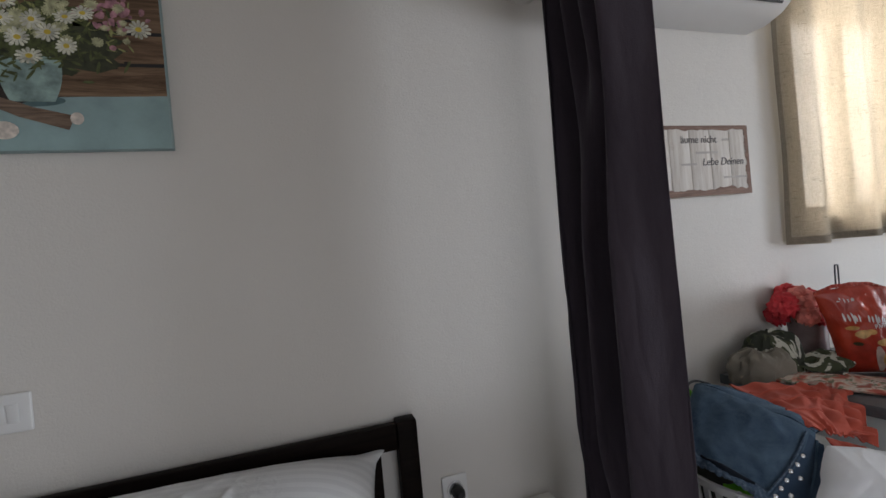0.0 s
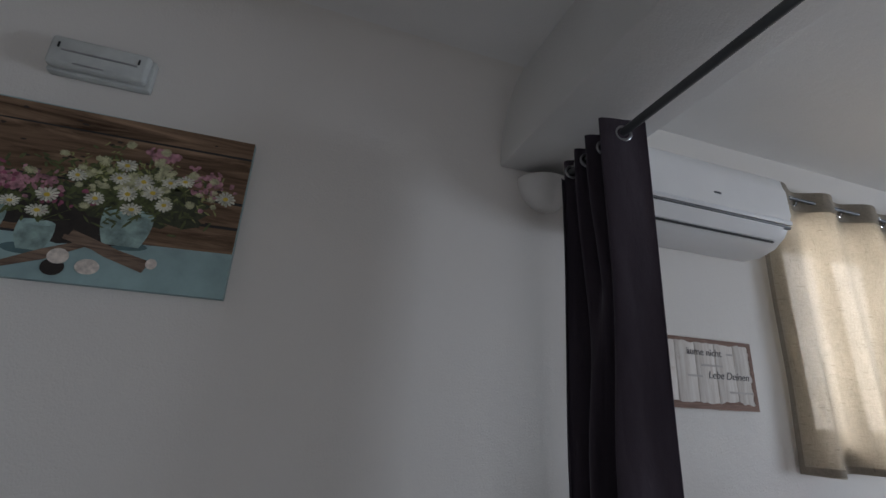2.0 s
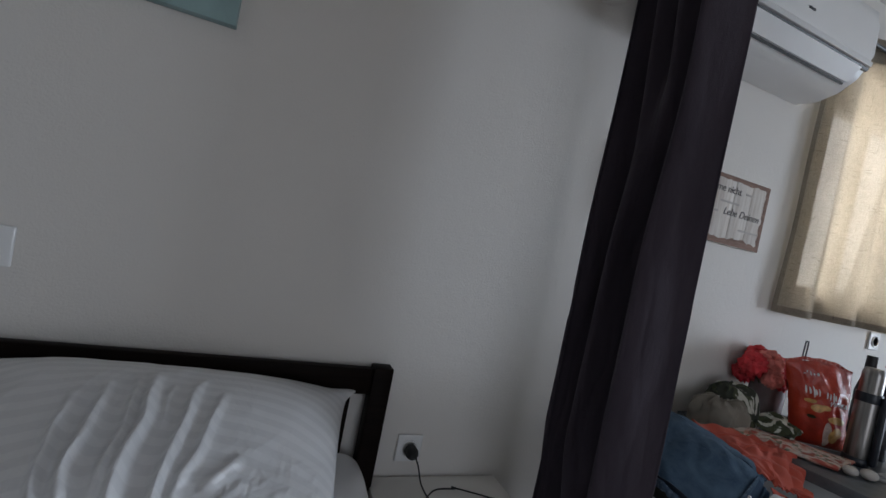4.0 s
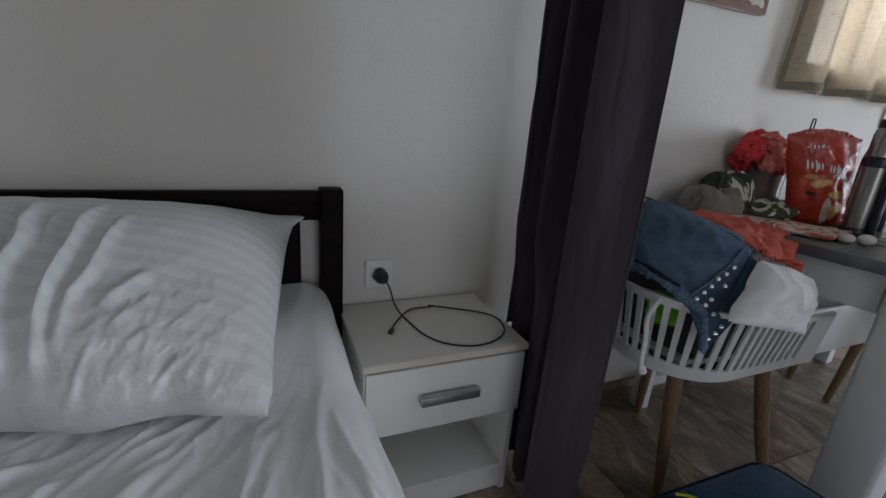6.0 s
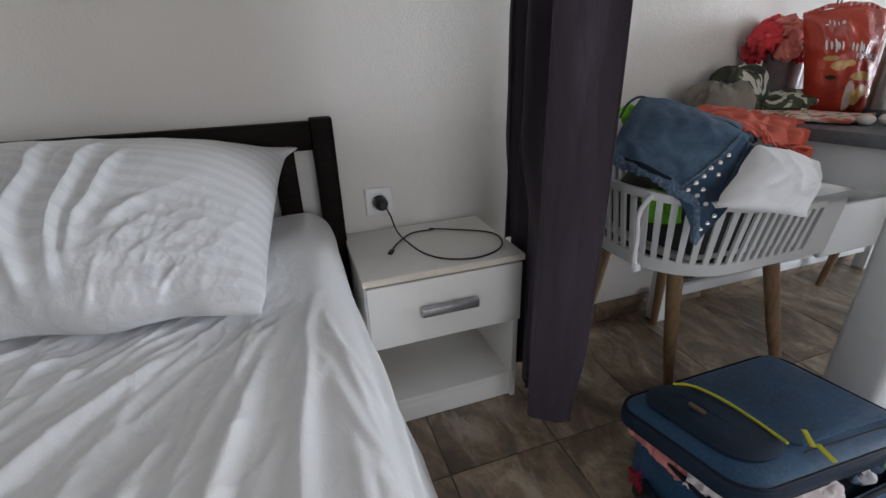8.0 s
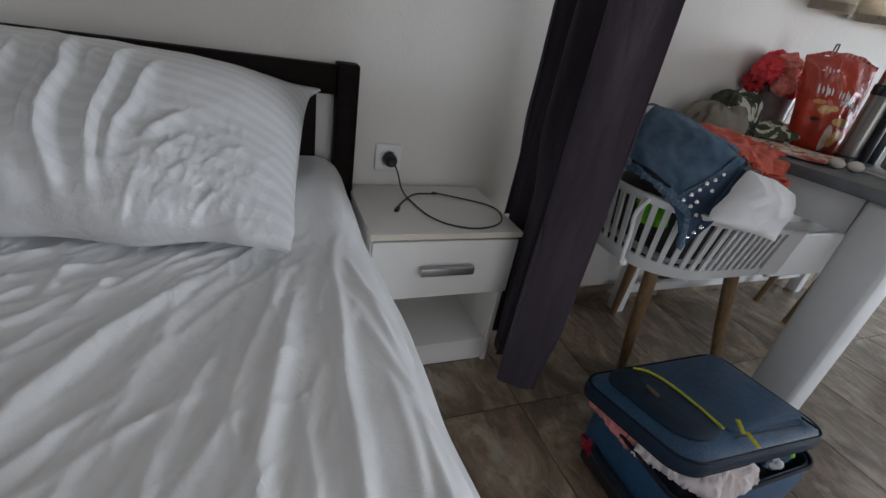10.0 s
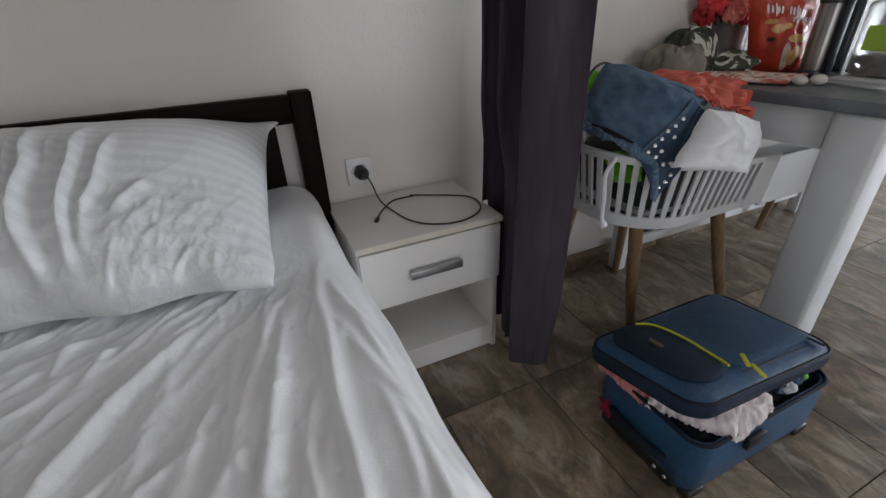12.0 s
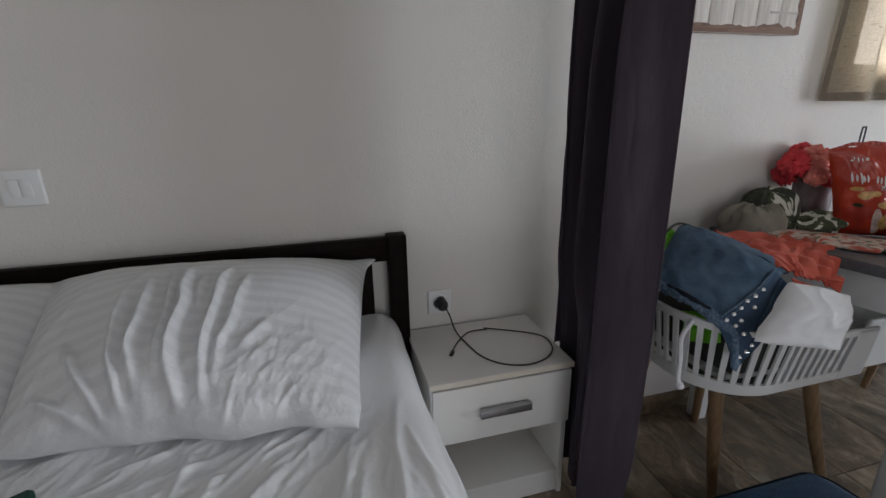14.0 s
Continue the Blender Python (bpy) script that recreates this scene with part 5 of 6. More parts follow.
# ---- suitcase ----
CASE = cloth_material("blue_suitcase_cloth", (0.012, 0.054, 0.120), 900, 0.40, 0.05, 0.42, 0.55, (0.028, 0.098, 0.190), 30, 0.45)
CASE_POCKET = cloth_material("navy_pocket_cloth", (0.010, 0.023, 0.044), 900, 0.25, 0.0, 0.5, 0.45, None, 30, 0.22)
ZIP = plain("yellow_green_zip", (0.52, 0.50, 0.02), 0.5, vary=0.1, scale=60)
PINK_CLOTH = cloth_material("salmon_cloth", (0.55, 0.20, 0.18), 700, 0.15, 0.3, 0.85, 0.3)
LACE = cloth_material("pale_pink_lace", (0.66, 0.58, 0.57), 400, 0.08, 0.3, 0.85, 0.5)
case = thing("suitcase", (0.80, -0.81, 0), "half-open blue fabric suitcase overfilled with clothes on the floor", "suitcase")


def ring_box(x0, x1, y0, y1, r, n=10):
    """A rounded rectangle in plan."""
    pts = []
    for cx, cy, a0 in ((x1 - r, y1 - r, 0), (x0 + r, y1 - r, 90), (x0 + r, y0 + r, 180), (x1 - r, y0 + r, 270)):
        for k in range(n + 1):
            a = radians(a0 + 90 * k / n)
            pts.append(Vector((cx + r * math.cos(a), cy + r * math.sin(a), 0)))
    return pts


def stacked(levels, lid=True, floor_too=True):
    """A body of rounded outlines one above another: (inset, z) levels on one plan, with a tilt function."""
    bm, rings = bmesh.new(), []
    for x0, x1, y0, y1, r, zf in levels:
        rings.append([bm.verts.new((p.x, p.y, zf(p.x, p.y) if callable(zf) else zf)) for p in ring_box(x0, x1, y0, y1, r)])
    n = len(rings[0])
    for a, b in zip(rings, rings[1:]):
        for k in range(n):
            bm.faces.new((a[k], a[(k + 1) % n], b[(k + 1) % n], b[k]))
    if floor_too:
        bm.faces.new(rings[0])
    if lid:
        bm.faces.new(rings[-1])
    return bm


X0, X1, Y0, Y1 = 0.548, 1.003, -0.985, -0.688
tray = stacked([(X0 + 0.01, X1 - 0.01, Y0 + 0.01, Y1 - 0.01, 0.03, 0.006), (X0, X1, Y0, Y1, 0.04, 0.03), (X0 - 0.003, X1 + 0.003, Y0 - 0.004, Y1 + 0.003, 0.045, 0.100), (X0, X1, Y0, Y1, 0.045, 0.174), (X0 + 0.008, X1 - 0.008, Y0 + 0.008, Y1 - 0.008, 0.04, 0.176), (X0 + 0.012, X1 - 0.012, Y0 + 0.012, Y1 - 0.012, 0.038, 0.06)], True)
part("tray", tray, CASE, case)
rim = [Vector((p.x, p.y, 0.177)) for p in ring_box(X0 - 0.001, X1 + 0.001, Y0 - 0.001, Y1 + 0.001, 0.045)]
part("zip_rim", tube(rim + [rim[0]], 0.0050, 8, None, False), CASE_DARK, case, "dark open zip edge")


def lid_z(base):
    """The lid lies askew on the clothes, its near corner lifted."""
    return lambda x, y: base + 0.006 + (LY1 - y) / (LY1 - LY0) * (0.074 - 0.044 * (x - LX0) / (LX1 - LX0))


LX0, LX1, LY0, LY1 = 0.538, 1.034, -0.958, -0.640
lid = stacked([(LX0, LX1, LY0, LY1, 0.05, lid_z(0.160)), (LX0 - 0.004, LX1 + 0.004, LY0 - 0.004, LY1 + 0.004, 0.055, lid_z(0.182)), (LX0, LX1, LY0, LY1, 0.055, lid_z(0.203)), (LX0 + 0.018, LX1 - 0.018, LY0 + 0.018, LY1 - 0.018, 0.05, lid_z(0.214)), (LX0 + 0.06, LX1 - 0.06, LY0 + 0.06, LY1 - 0.06, 0.04, lid_z(0.219))])
top = part("lid", lid, CASE, case, "padded blue lid lying half shut")
for base, grow in ((0.203, 0.002), (0.165, 0.002)):
    edge = [Vector((p.x, p.y, lid_z(base)(p.x, p.y))) for p in ring_box(LX0 - grow, LX1 + grow, LY0 - grow, LY1 + grow, 0.055)]
    part("piping", tube(edge + [edge[0]], 0.0034, 8, None, False), CASE_DARK, top, "dark piping")
lower = stacked([(LX0 - g, LX1 + g, LY0 - g, LY1 + g, 0.056, lid_z(z)) for g, z in ((0.0015, 0.1605), (0.0062, 0.170), (0.0068, 0.184), (0.0055, 0.199), (0.0015, 0.2045))], False, False)
part("side_gusset", lower, CASE_POCKET, top, "dark navy side gusset")
pocket = stacked([(LX0 + 0.034, 0.708, LY0 + 0.040, LY1 - 0.016, 0.06, lid_z(0.212)), (LX0 + 0.034, 0.710, LY0 + 0.040, LY1 - 0.014, 0.06, lid_z(0.223)), (LX0 + 0.046, 0.704, LY0 + 0.052, LY1 - 0.026, 0.055, lid_z(0.229)), (LX0 + 0.075, 0.690, LY0 + 0.075, LY1 - 0.05, 0.04, lid_z(0.231))])
part("pocket", pocket, CASE_POCKET, top, "padded dark blue front pocket")
part("panel", stacked([(0.716, LX1 - 0.034, LY0 + 0.046, LY1 - 0.018, 0.02, lid_z(0.212)), (0.716, LX1 - 0.034, LY0 + 0.046, LY1 - 0.018, 0.02, lid_z(0.222)), (0.724, LX1 - 0.042, LY0 + 0.054, LY1 - 0.026, 0.016, lid_z(0.2245))]), CASE, top, "raised blue panel")
zip_line = [(0.672, -0.668), (0.700, -0.690), (0.712, -0.735), (0.712, -0.790), (0.704, -0.850), (0.694, -0.905)]
zl = [Vector((p.x, p.y, lid_z(0.2315)(p.x, p.y))) for p in curve_points([(x, y, 0) for x, y in zip_line], 5)]
part("zip", tube(zl, 0.0032, 8), ZIP, top, "yellow-green zip")
pull_z = lid_z(0.236)(0.72, -0.93)
part("zip_pull", box(0.708, 0.756, -0.919, -0.909, pull_z - 0.0015, pull_z + 0.0015, 0.002, turn=pose(0, 0, 0, -8, 6, 50)), ZIP, top, "yellow-green zip puller")
part("zip_pull", box(0.700, 0.744, -0.954, -0.944, pull_z + 0.002, pull_z + 0.005, 0.002, turn=pose(0, 0, 0, -8, 6, 66)), ZIP, top, "yellow-green zip puller")
part("badge", box(0.604, 0.678, -0.791, -0.775, 0.2620, 0.2650, 0.003, turn=pose(0, 0, 0, -8, 12, -68)), plain("bronze_badge", (0.13, 0.10, 0.075), 0.4, 0.7), top, "small bronze badge")
right_seam = [Vector((0.985, LY1 - 0.02 + (LY0 - LY1 + 0.03) * t, lid_z(0.2205)(0.985, LY1 - 0.02 + (LY0 - LY1 + 0.03) * t))) for t in np.linspace(0, 1, 10)]
part("seam", tube(right_seam, 0.0028, 6), CASE_DARK, top)
front_seam = [Vector((0.715 + 0.240 * t, -0.924 - 0.004 * t, lid_z(0.2160)(0.715 + 0.240 * t, -0.926))) for t in np.linspace(0, 1, 12)]
part("seam", tube(front_seam, 0.0022, 6), CASE_DARK, top)
handle = [(X0 - 0.003, -0.755, 0.075), (X0 - 0.014, -0.775, 0.078), (X0 - 0.020, -0.835, 0.082), (X0 - 0.014, -0.895, 0.080), (X0 - 0.003, -0.915, 0.076)]
part("handle", tube(curve_points(handle, 6), 0.010, 8), CASE_DARK, case, "padded carrying handle")
part("latch", box(0.690, 0.752, Y0 - 0.016, Y0 - 0.003, 0.112, 0.146, 0.004), BLACK, case, "black lock box")
for x in (X0 + 0.02, X1 - 0.05):
    part("corner_guard", box(x - 0.014, x + 0.040, Y0 - 0.003, Y0 + 0.03, 0.0, 0.026, 0.008, 3), BLACK, case, "black wheel housing")
part("side_guard", box(X0 - 0.0035, X0 + 0.02, -0.95, -0.72, 0.002, 0.045, 0.008, 3), BLACK, case)
for y in (-0.93, -0.90):
    part("rivet", lathe([(0.006, 0), (0.004, 0.003), (0.0, 0.0035)], (X0 - 0.006, y, 0.026), 10, turn=pose(0, 0, 0, 0, -90, 0)), CHROME, case)
RED_STAR = cloth_material("red_felt", (0.28, 0.012, 0.03), 500, 0.2, 0.2, 0.9, 0.2)
star = bmesh.new()
sp = []
for k in range(10):
    r = 0.030 if k % 2 == 0 else 0.014
    a = math.pi * k / 5 + 0.4
    sp.append((-0.735 + r * math.cos(a), 0.060 + r * math.sin(a)))
fr = [star.verts.new((X0 - 0.010, y, z)) for y, z in sp]
bk = [star.verts.new((X0 - 0.002, y, z)) for y, z in sp]
star.faces.new(fr), star.faces.new(bk)
for k in range(10):
    star.faces.new((fr[k], fr[(k + 1) % 10], bk[(k + 1) % 10], bk[k]))
part("felt_star", star, RED_STAR, case, "dark red felt star tag", False)

part("salmon_cloth", patch((0.600, -0.665, 0.178), (0.600, -0.83, 0.205), (0.545, -0.830, 0.160), (0.540, -0.690, 0.163), 0.014, 0.010, 51, 40, 18, 0.006, 0.0, 0.008), PINK_CLOTH, None, "salmon pink cloth bulging out of the suitcase", category="clothes")
part("lace_blouse", patch((0.590, -0.825, 0.212), (0.700, -0.945, 0.238), (0.640, -0.990, 0.168), (0.545, -0.840, 0.166), 0.014, 0.010, 55, 70, 24, 0.004, 0.016, 0.008), LACE, None, "pale pink lace-edged top hanging out of the suitcase", category="clothes")
part("lace_blouse", patch((0.640, -0.925, 0.232), (0.775, -0.945, 0.225), (0.760, -0.985, 0.200), (0.640, -0.992, 0.160), 0.010, 0.006, 57, 30, 24, 0.004, 0.0, 0.006), LACE, None, "corner of the pale lace top", category="clothes")
part("packed_clothes", surface(lambda u, v: Vector((X0 + 0.02 + (X1 - X0 - 0.04) * u, Y0 + 0.02 + (Y1 - Y0 - 0.04) * v, 0.140 + 0.055 * (16 * u * (1 - u) * v * (1 - v)) ** 0.4 + 0.012 * n3(u * 8, v * 7, 3))), 40, 30), CASE_DARK, None, "dark packed clothes inside the suitcase", category="clothes")
for x, y, m, r in ((0.880, -0.955, WHITE_COTTON, 0.017), (0.860, -0.950, DENIM_PALE, 0.013), (0.945, -0.945, NEON, 0.014), (0.925, -0.945, DENIM, 0.015)):
    part("rolled_sock", surface(lambda u, v: Vector((x + r * 1.4 * math.cos(2 * math.pi * u) * math.sin(math.pi * v), y + r * math.sin(2 * math.pi * u) * math.sin(math.pi * v), 0.176 - 0.7 * r * math.cos(math.pi * v) + 0.011 * n3(u * 5, v * 4, x * 40))), 18, 10), m, None, "small rolled garment inside the suitcase", category="clothes", group="rolled garments in the suitcase")

# ---- things on the table ----
T = TZ + 0.0005


def camo_material(name, a, b, c, scale):
    m = Nodes(name)
    v = m.stretch((1, 1, 1))
    n1 = m.noise(scale, 2, 0.5, v, 1.4)
    n2 = m.noise(scale * 1.4, 2, 0.5, m.stretch((1, 1, 1), (40, 20, 60)), 1.6)
    base = m.mix(a, b, m.ramp(n1, [(0.49, 0.0), (0.51, 1.0)]))
    m.look_of(m.mix(base, c, m.ramp(n2, [(0.53, 0.0), (0.55, 1.0)])), 0.85)
    m.bump(m.noise(500, 1), 0.2, 0.001)
    return m.mat


CAMO = camo_material("leaf_print_cloth", (0.030, 0.034, 0.022), (0.062, 0.072, 0.036), (0.56, 0.55, 0.47), 11)
KHAKI = cloth_material("khaki_cotton", (0.23, 0.205, 0.165), 800, 0.25, 0.2, 0.85, 0.5)
hat = thing("sun_hat", (1.26, -0.16, T), "khaki sun hat with a dark green leaf print on the table", "hat")


def dome(cx, cy, rx, ry, h, seed, turn, lumps, peak=0.9):
    """A slumped cloth dome on the table."""
    c, s = math.cos(radians(turn)), math.sin(radians(turn))

    def f(u, v):
        a, t = 2 * math.pi * u, v * math.pi / 2
        r = math.cos(t) ** 0.7
        x, y, z = rx * r * math.cos(a), ry * r * math.sin(a), h * math.sin(t) ** peak
        k = 1 + lumps * 5 * n3(math.cos(a) * 1.6, math.sin(a) * 1.6, seed + v * 1.5)
        k += lumps * 2.2 * n3(math.cos(a) * 4, math.sin(a) * 4, seed + v * 5)
        q = n3(math.cos(a) * 2.6 + v, math.sin(a) * 2.6, seed + 6)
        crease = 0.016 * math.exp(-(5 * q) ** 2) * math.sin(math.pi * v)
        return Vector((cx + (x * c - y * s) * k, cy + (x * s + y * c) * k, T + 0.002 + z * (1 + lumps * 3 * n3(x * 20, y * 20, seed)) + crease))
    return surface(f, 60, 24)


part("crown", dome(1.278, -0.170, 0.108, 0.068, 0.138, 3, -22, 0.030), CAMO, hat, "leaf-printed crown")
part("lining", dome(1.178, -0.200, 0.104, 0.062, 0.094, 9, -14, 0.050, 0.70), KHAKI, hat, "turned-out khaki lining")
part("brim", patch((1.300, -0.240, T + 0.020), (1.405, -0.215, T + 0.050), (1.490, -0.315, T + 0.040), (1.350, -0.338, T + 0.006), 0.018, 0.012, 63, 36, 30, 0.006, 0.0, 0.012), CAMO, hat, "crumpled leaf-printed brim")


def floral_material():
    m = Nodes("floral_print_cloth")
    n1, n2 = m.noise(22, 2, 0.5, None, 0.8), m.noise(31, 2, 0.5, m.stretch((1, 1, 1), (50, 10, 30)), 0.8)
    base = m.ramp(n1, [(0.36, (0.46, 0.10, 0.07)), (0.46, (0.62, 0.36, 0.28)), (0.55, (0.66, 0.60, 0.52)), (0.66, (0.36, 0.11, 0.08))])
    m.look_of(m.mix(base, (0.13, 0.17, 0.10), m.ramp(n2, [(0.60, 0.0), (0.63, 0.8)])), 0.85)
    m.bump(m.noise(400, 1), 0.2, 0.001)
    return m.mat


part("folded_towel", patch((1.168, -0.235, T + 0.006), (1.300, -0.235, T + 0.010), (1.455, -0.470, T + 0.012), (1.300, -0.500, T + 0.006), 0.006, 0.004, 71, 40, 30, 0.007), floral_material(), None, "folded red and cream floral cloth on the table", category="cloth")
PEBBLE = plain("white_pebble", (0.60, 0.56, 0.52), 0.6, vary=0.1, scale=30, grain=0.1)
for x, y, r in ((1.340, -0.512, 0.019), (1.382, -0.538, 0.021)):
    part("pebble", surface(lambda u, v: Vector((x + r * 1.15 * math.cos(2 * math.pi * u) * math.sin(math.pi * v), y + r * math.sin(2 * math.pi * u) * math.sin(math.pi * v), T + r * 0.72 * (1 - math.cos(math.pi * v)) + 0.0005)), 20, 12), PEBBLE, None, "smooth white pebble on the table edge", category="pebble", group="pebbles on the table")

# crisps bag
FOIL = Nodes("red_foil")
ft = FOIL.noise(9, 4)
FOIL.look_of(FOIL.ramp(ft, [(0.3, (0.34, 0.022, 0.010)), (0.7, (0.50, 0.055, 0.020))]), 0.28, 0.0, Specular_IOR_Level=0.5)
FOIL.bump(FOIL.noise(26, 4, 0.6, None, 0.8), 0.6, 0.008)
FOIL = FOIL.mat
bag = thing("crisps_bag", (1.52, -0.31, T), "red foil crisps bag standing on the table", "bag")
BA, BB = Vector((1.430, -0.290, 0)), Vector((1.575, -0.385, 0))
TA, TB = Vector((1.338, -0.280, 0)), Vector((1.548, -0.372, 0))
bag_n = Vector((-0.50, -0.866, 0))


def bag_point(sign, lift=0.0):
    def f(u, v):
        w = 1 - 0.05 * math.sin(math.pi * v)
        p = BA.lerp(BB, 0.5 + (u - 0.5) * w).lerp(TA.lerp(TB, 0.5 + (u - 0.5) * w), v)
        puff = 0.052 * (4 * u * (1 - u)) ** 0.6 * (max(0.0, 4 * v * (1 - v))) ** 0.45 * (1.15 - 0.5 * v)
        crease = 0.006 * n3(u * 7, v * 8, 5) + 0.008 * max(0, 1 - 3 * abs(n3(u * 4 + v * 2, v * 3, 9))) * smooth_step(0.4, 0.1, abs(v - 0.8))
        top = 0.020 * math.sin(math.pi * u) + 0.008 * n3(u * 5, 3)
        return Vector((p.x, p.y, T + 0.001 + 0.272 * v + top * v)) + bag_n * (sign * (puff + crease * 4 * v * (1 - v) * (1 if sign > 0 else 0)) + lift)
    return f


part("bag_body", surface(bag_point(-1), 20, 24, bm=surface(bag_point(1), 40, 50)), FOIL, bag)
part("top_seal", surface(lambda u, v: Vector((*(TA.lerp(TB, u))[:2], T + 0.268 + 0.024 * math.sin(math.pi * u) + 0.012 * v + 0.006 * n3(u * 6, 2))) + bag_n * 0.0012 * math.sin(u * 90), 90, 3, 0.001), FOIL, bag, "crimped red seal")


def bag_patch(u0, u1, v0, v1, material, name, label, level=1, round_it=True, turn=0.0):
    f = bag_point(1, 0.0006 * level)
    def g(u, v):
        a, b = 2 * u - 1, 2 * v - 1
        if round_it:
            a, b = a * math.sqrt(max(0, 1 - b * b / 2)), b * math.sqrt(max(0, 1 - a * a / 2))
        c, s = math.cos(turn), math.sin(turn)
        a, b = a * c - b * s, a * s + b * c
        return f((u0 + u1) / 2 + a * (u1 - u0) / 2, (v0 + v1) / 2 + b * (v1 - v0) / 2)
    part(name, surface(g, 10, 10), material, bag, label)


WHITE_INK = plain("white_print", (0.72, 0.70, 0.68), 0.4, vary=0.05)
CRISP = plain("golden_print", (0.56, 0.32, 0.10), 0.4, vary=0.3, scale=60)
PEPPER = plain("red_pepper_print", (0.36, 0.03, 0.015), 0.35, vary=0.3, scale=30)
DEEP = plain("dark_green_print", (0.03, 0.035, 0.012), 0.4)
for u, v, w, h, turn in ((0.22, 0.865, 0.050, 0.012, 0.2), (0.255, 0.89, 0.014, 0.030, -0.3), (0.30, 0.87, 0.014, 0.052, -0.3), (0.345, 0.862, 0.014, 0.034, -0.3), (0.395, 0.862, 0.036, 0.034, 0.0)):
    bag_patch(u - w / 2, u + w / 2, v - h / 2, v + h / 2, WHITE_INK, "white_mark", "plain white mark", 1, True, turn)
for k, (u, h) in enumerate(((0.195, 0.075), (0.250, 0.060), (0.300, 0.100), (0.325, 0.055), (0.375, 0.065), (0.500, 0.062), (0.548, 0.058), (0.600, 0.095), (0.628, 0.055), (0.690, 0.060), (0.735, 0.055))):
    v = 0.685 - 0.13 * (u - 0.2)
    bag_patch(u - 0.014, u + 0.014, v - 0.65 * h, v + 0.65 * h, WHITE_INK, "white_mark", "plain slanted white stroke", 1, True, -0.35)
for u0, u1, v0, v1, turn in ((0.16, 0.34, 0.535, 0.585, 0.2), (0.25, 0.46, 0.44, 0.53, -0.2), (0.40, 0.56, 0.47, 0.53, -0.4), (0.52, 0.84, 0.335, 0.42, 0.15), (0.55, 0.72, 0.10, 0.26, 0.4), (0.60, 0.80, 0.18, 0.30, -0.3)):
    bag_patch(u0, u1, v0, v1, CRISP, "printed_crisp", "printed golden crisp", 2, True, turn)
bag_patch(0.10, 0.46, 0.14, 0.40, PEPPER, "printed_pepper", "printed red pepper", 1.5)
bag_patch(0.20, 0.32, 0.355, 0.40, DEEP, "printed_stalk", "dark green stalk", 2.5)
bag_patch(0.46, 0.60, 0.04, 0.34, plain("pale_print", (0.55, 0.42, 0.36), 0.4, vary=0.3, scale=40), "printed_pot", "pale printed pot", 1.2)
word = lettering("lettering", "PAPRIKA", BASE[bag.name], 0.020, WHITE_INK, bag, Matrix.Identity(4))
for p in word.data.vertices:
    p.co = bag_point(1, 0.0016 + p.co.z)(0.545 + p.co.x / 0.235, 0.535 + p.co.y / 0.272 + p.co.x * 0.1) - BASE[bag.name]

# vase with artificial flowers
vase = thing("flower_vase", (1.486, -0.158, T), "frosted pale vase with red and coral artificial flowers", "vase")
VASE = plain("frosted_vase", (0.30, 0.24, 0.245), 0.25, vary=0.25, scale=10)
part("vase", lathe([(0.0, 0.001), (0.054, 0.001), (0.057, 0.01), (0.058, 0.09), (0.062, 0.180), (0.063, 0.186), (0.058, 0.186), (0.053, 0.09), (0.0, 0.02)], (1.486, -0.158, T), 32), VASE, vase)
REDS = [plain("red_petal", (0.66, 0.035, 0.045), 0.65, vary=0.25, scale=30), plain("coral_petal", (0.74, 0.22, 0.18), 0.65, vary=0.2, scale=30), plain("dark_red_petal", (0.46, 0.016, 0.026), 0.65, vary=0.3, scale=30)]
flower_rnd = random.Random(12)


def blossom(centre, r, seed):
    """A full round bloom of overlapping cupped petals, its face turned outwards."""
    bm = bmesh.new()
    axis = (Vector(centre) - Vector((1.50, -0.10, 0.90))).normalized()
    turn = axis.to_track_quat("Z", "Y")
    for layer, (spread, count) in enumerate(((0.60, 3), (1.0, 4), (1.40, 5), (1.85, 6))):
        for k in range(count):
            a = 2 * math.pi * k / count + layer * 0.5 + flower_rnd.uniform(-0.2, 0.2)
            size = r * flower_rnd.uniform(0.92, 1.06)

            def petal(u, v, a=a, spread=spread, k=k, layer=layer, size=size, count=count):
                s = 2 * u - 1
                t = spread * v * (1 - 0.28 * s * s)
                b = a + s * 4.4 / count * (1 - 0.2 * v)
                rim = v ** 4 * (0.16 + 0.24 * n3(u * 5 + k, seed, layer)) + 0.03 * v * math.sin(u * 11 + k)
                d = size * (0.98 - 0.05 * layer + rim + 0.16 * n3(u * 4 + k, v * 3, seed + layer) - 0.30 * (1 - v) ** 2)
                return Vector(centre) + turn @ Vector((math.sin(t) * math.cos(b), math.sin(t) * math.sin(b), math.cos(t) - 0.25)) * d
            surface(petal, 12, 8, 0.0, bm)
    return bm


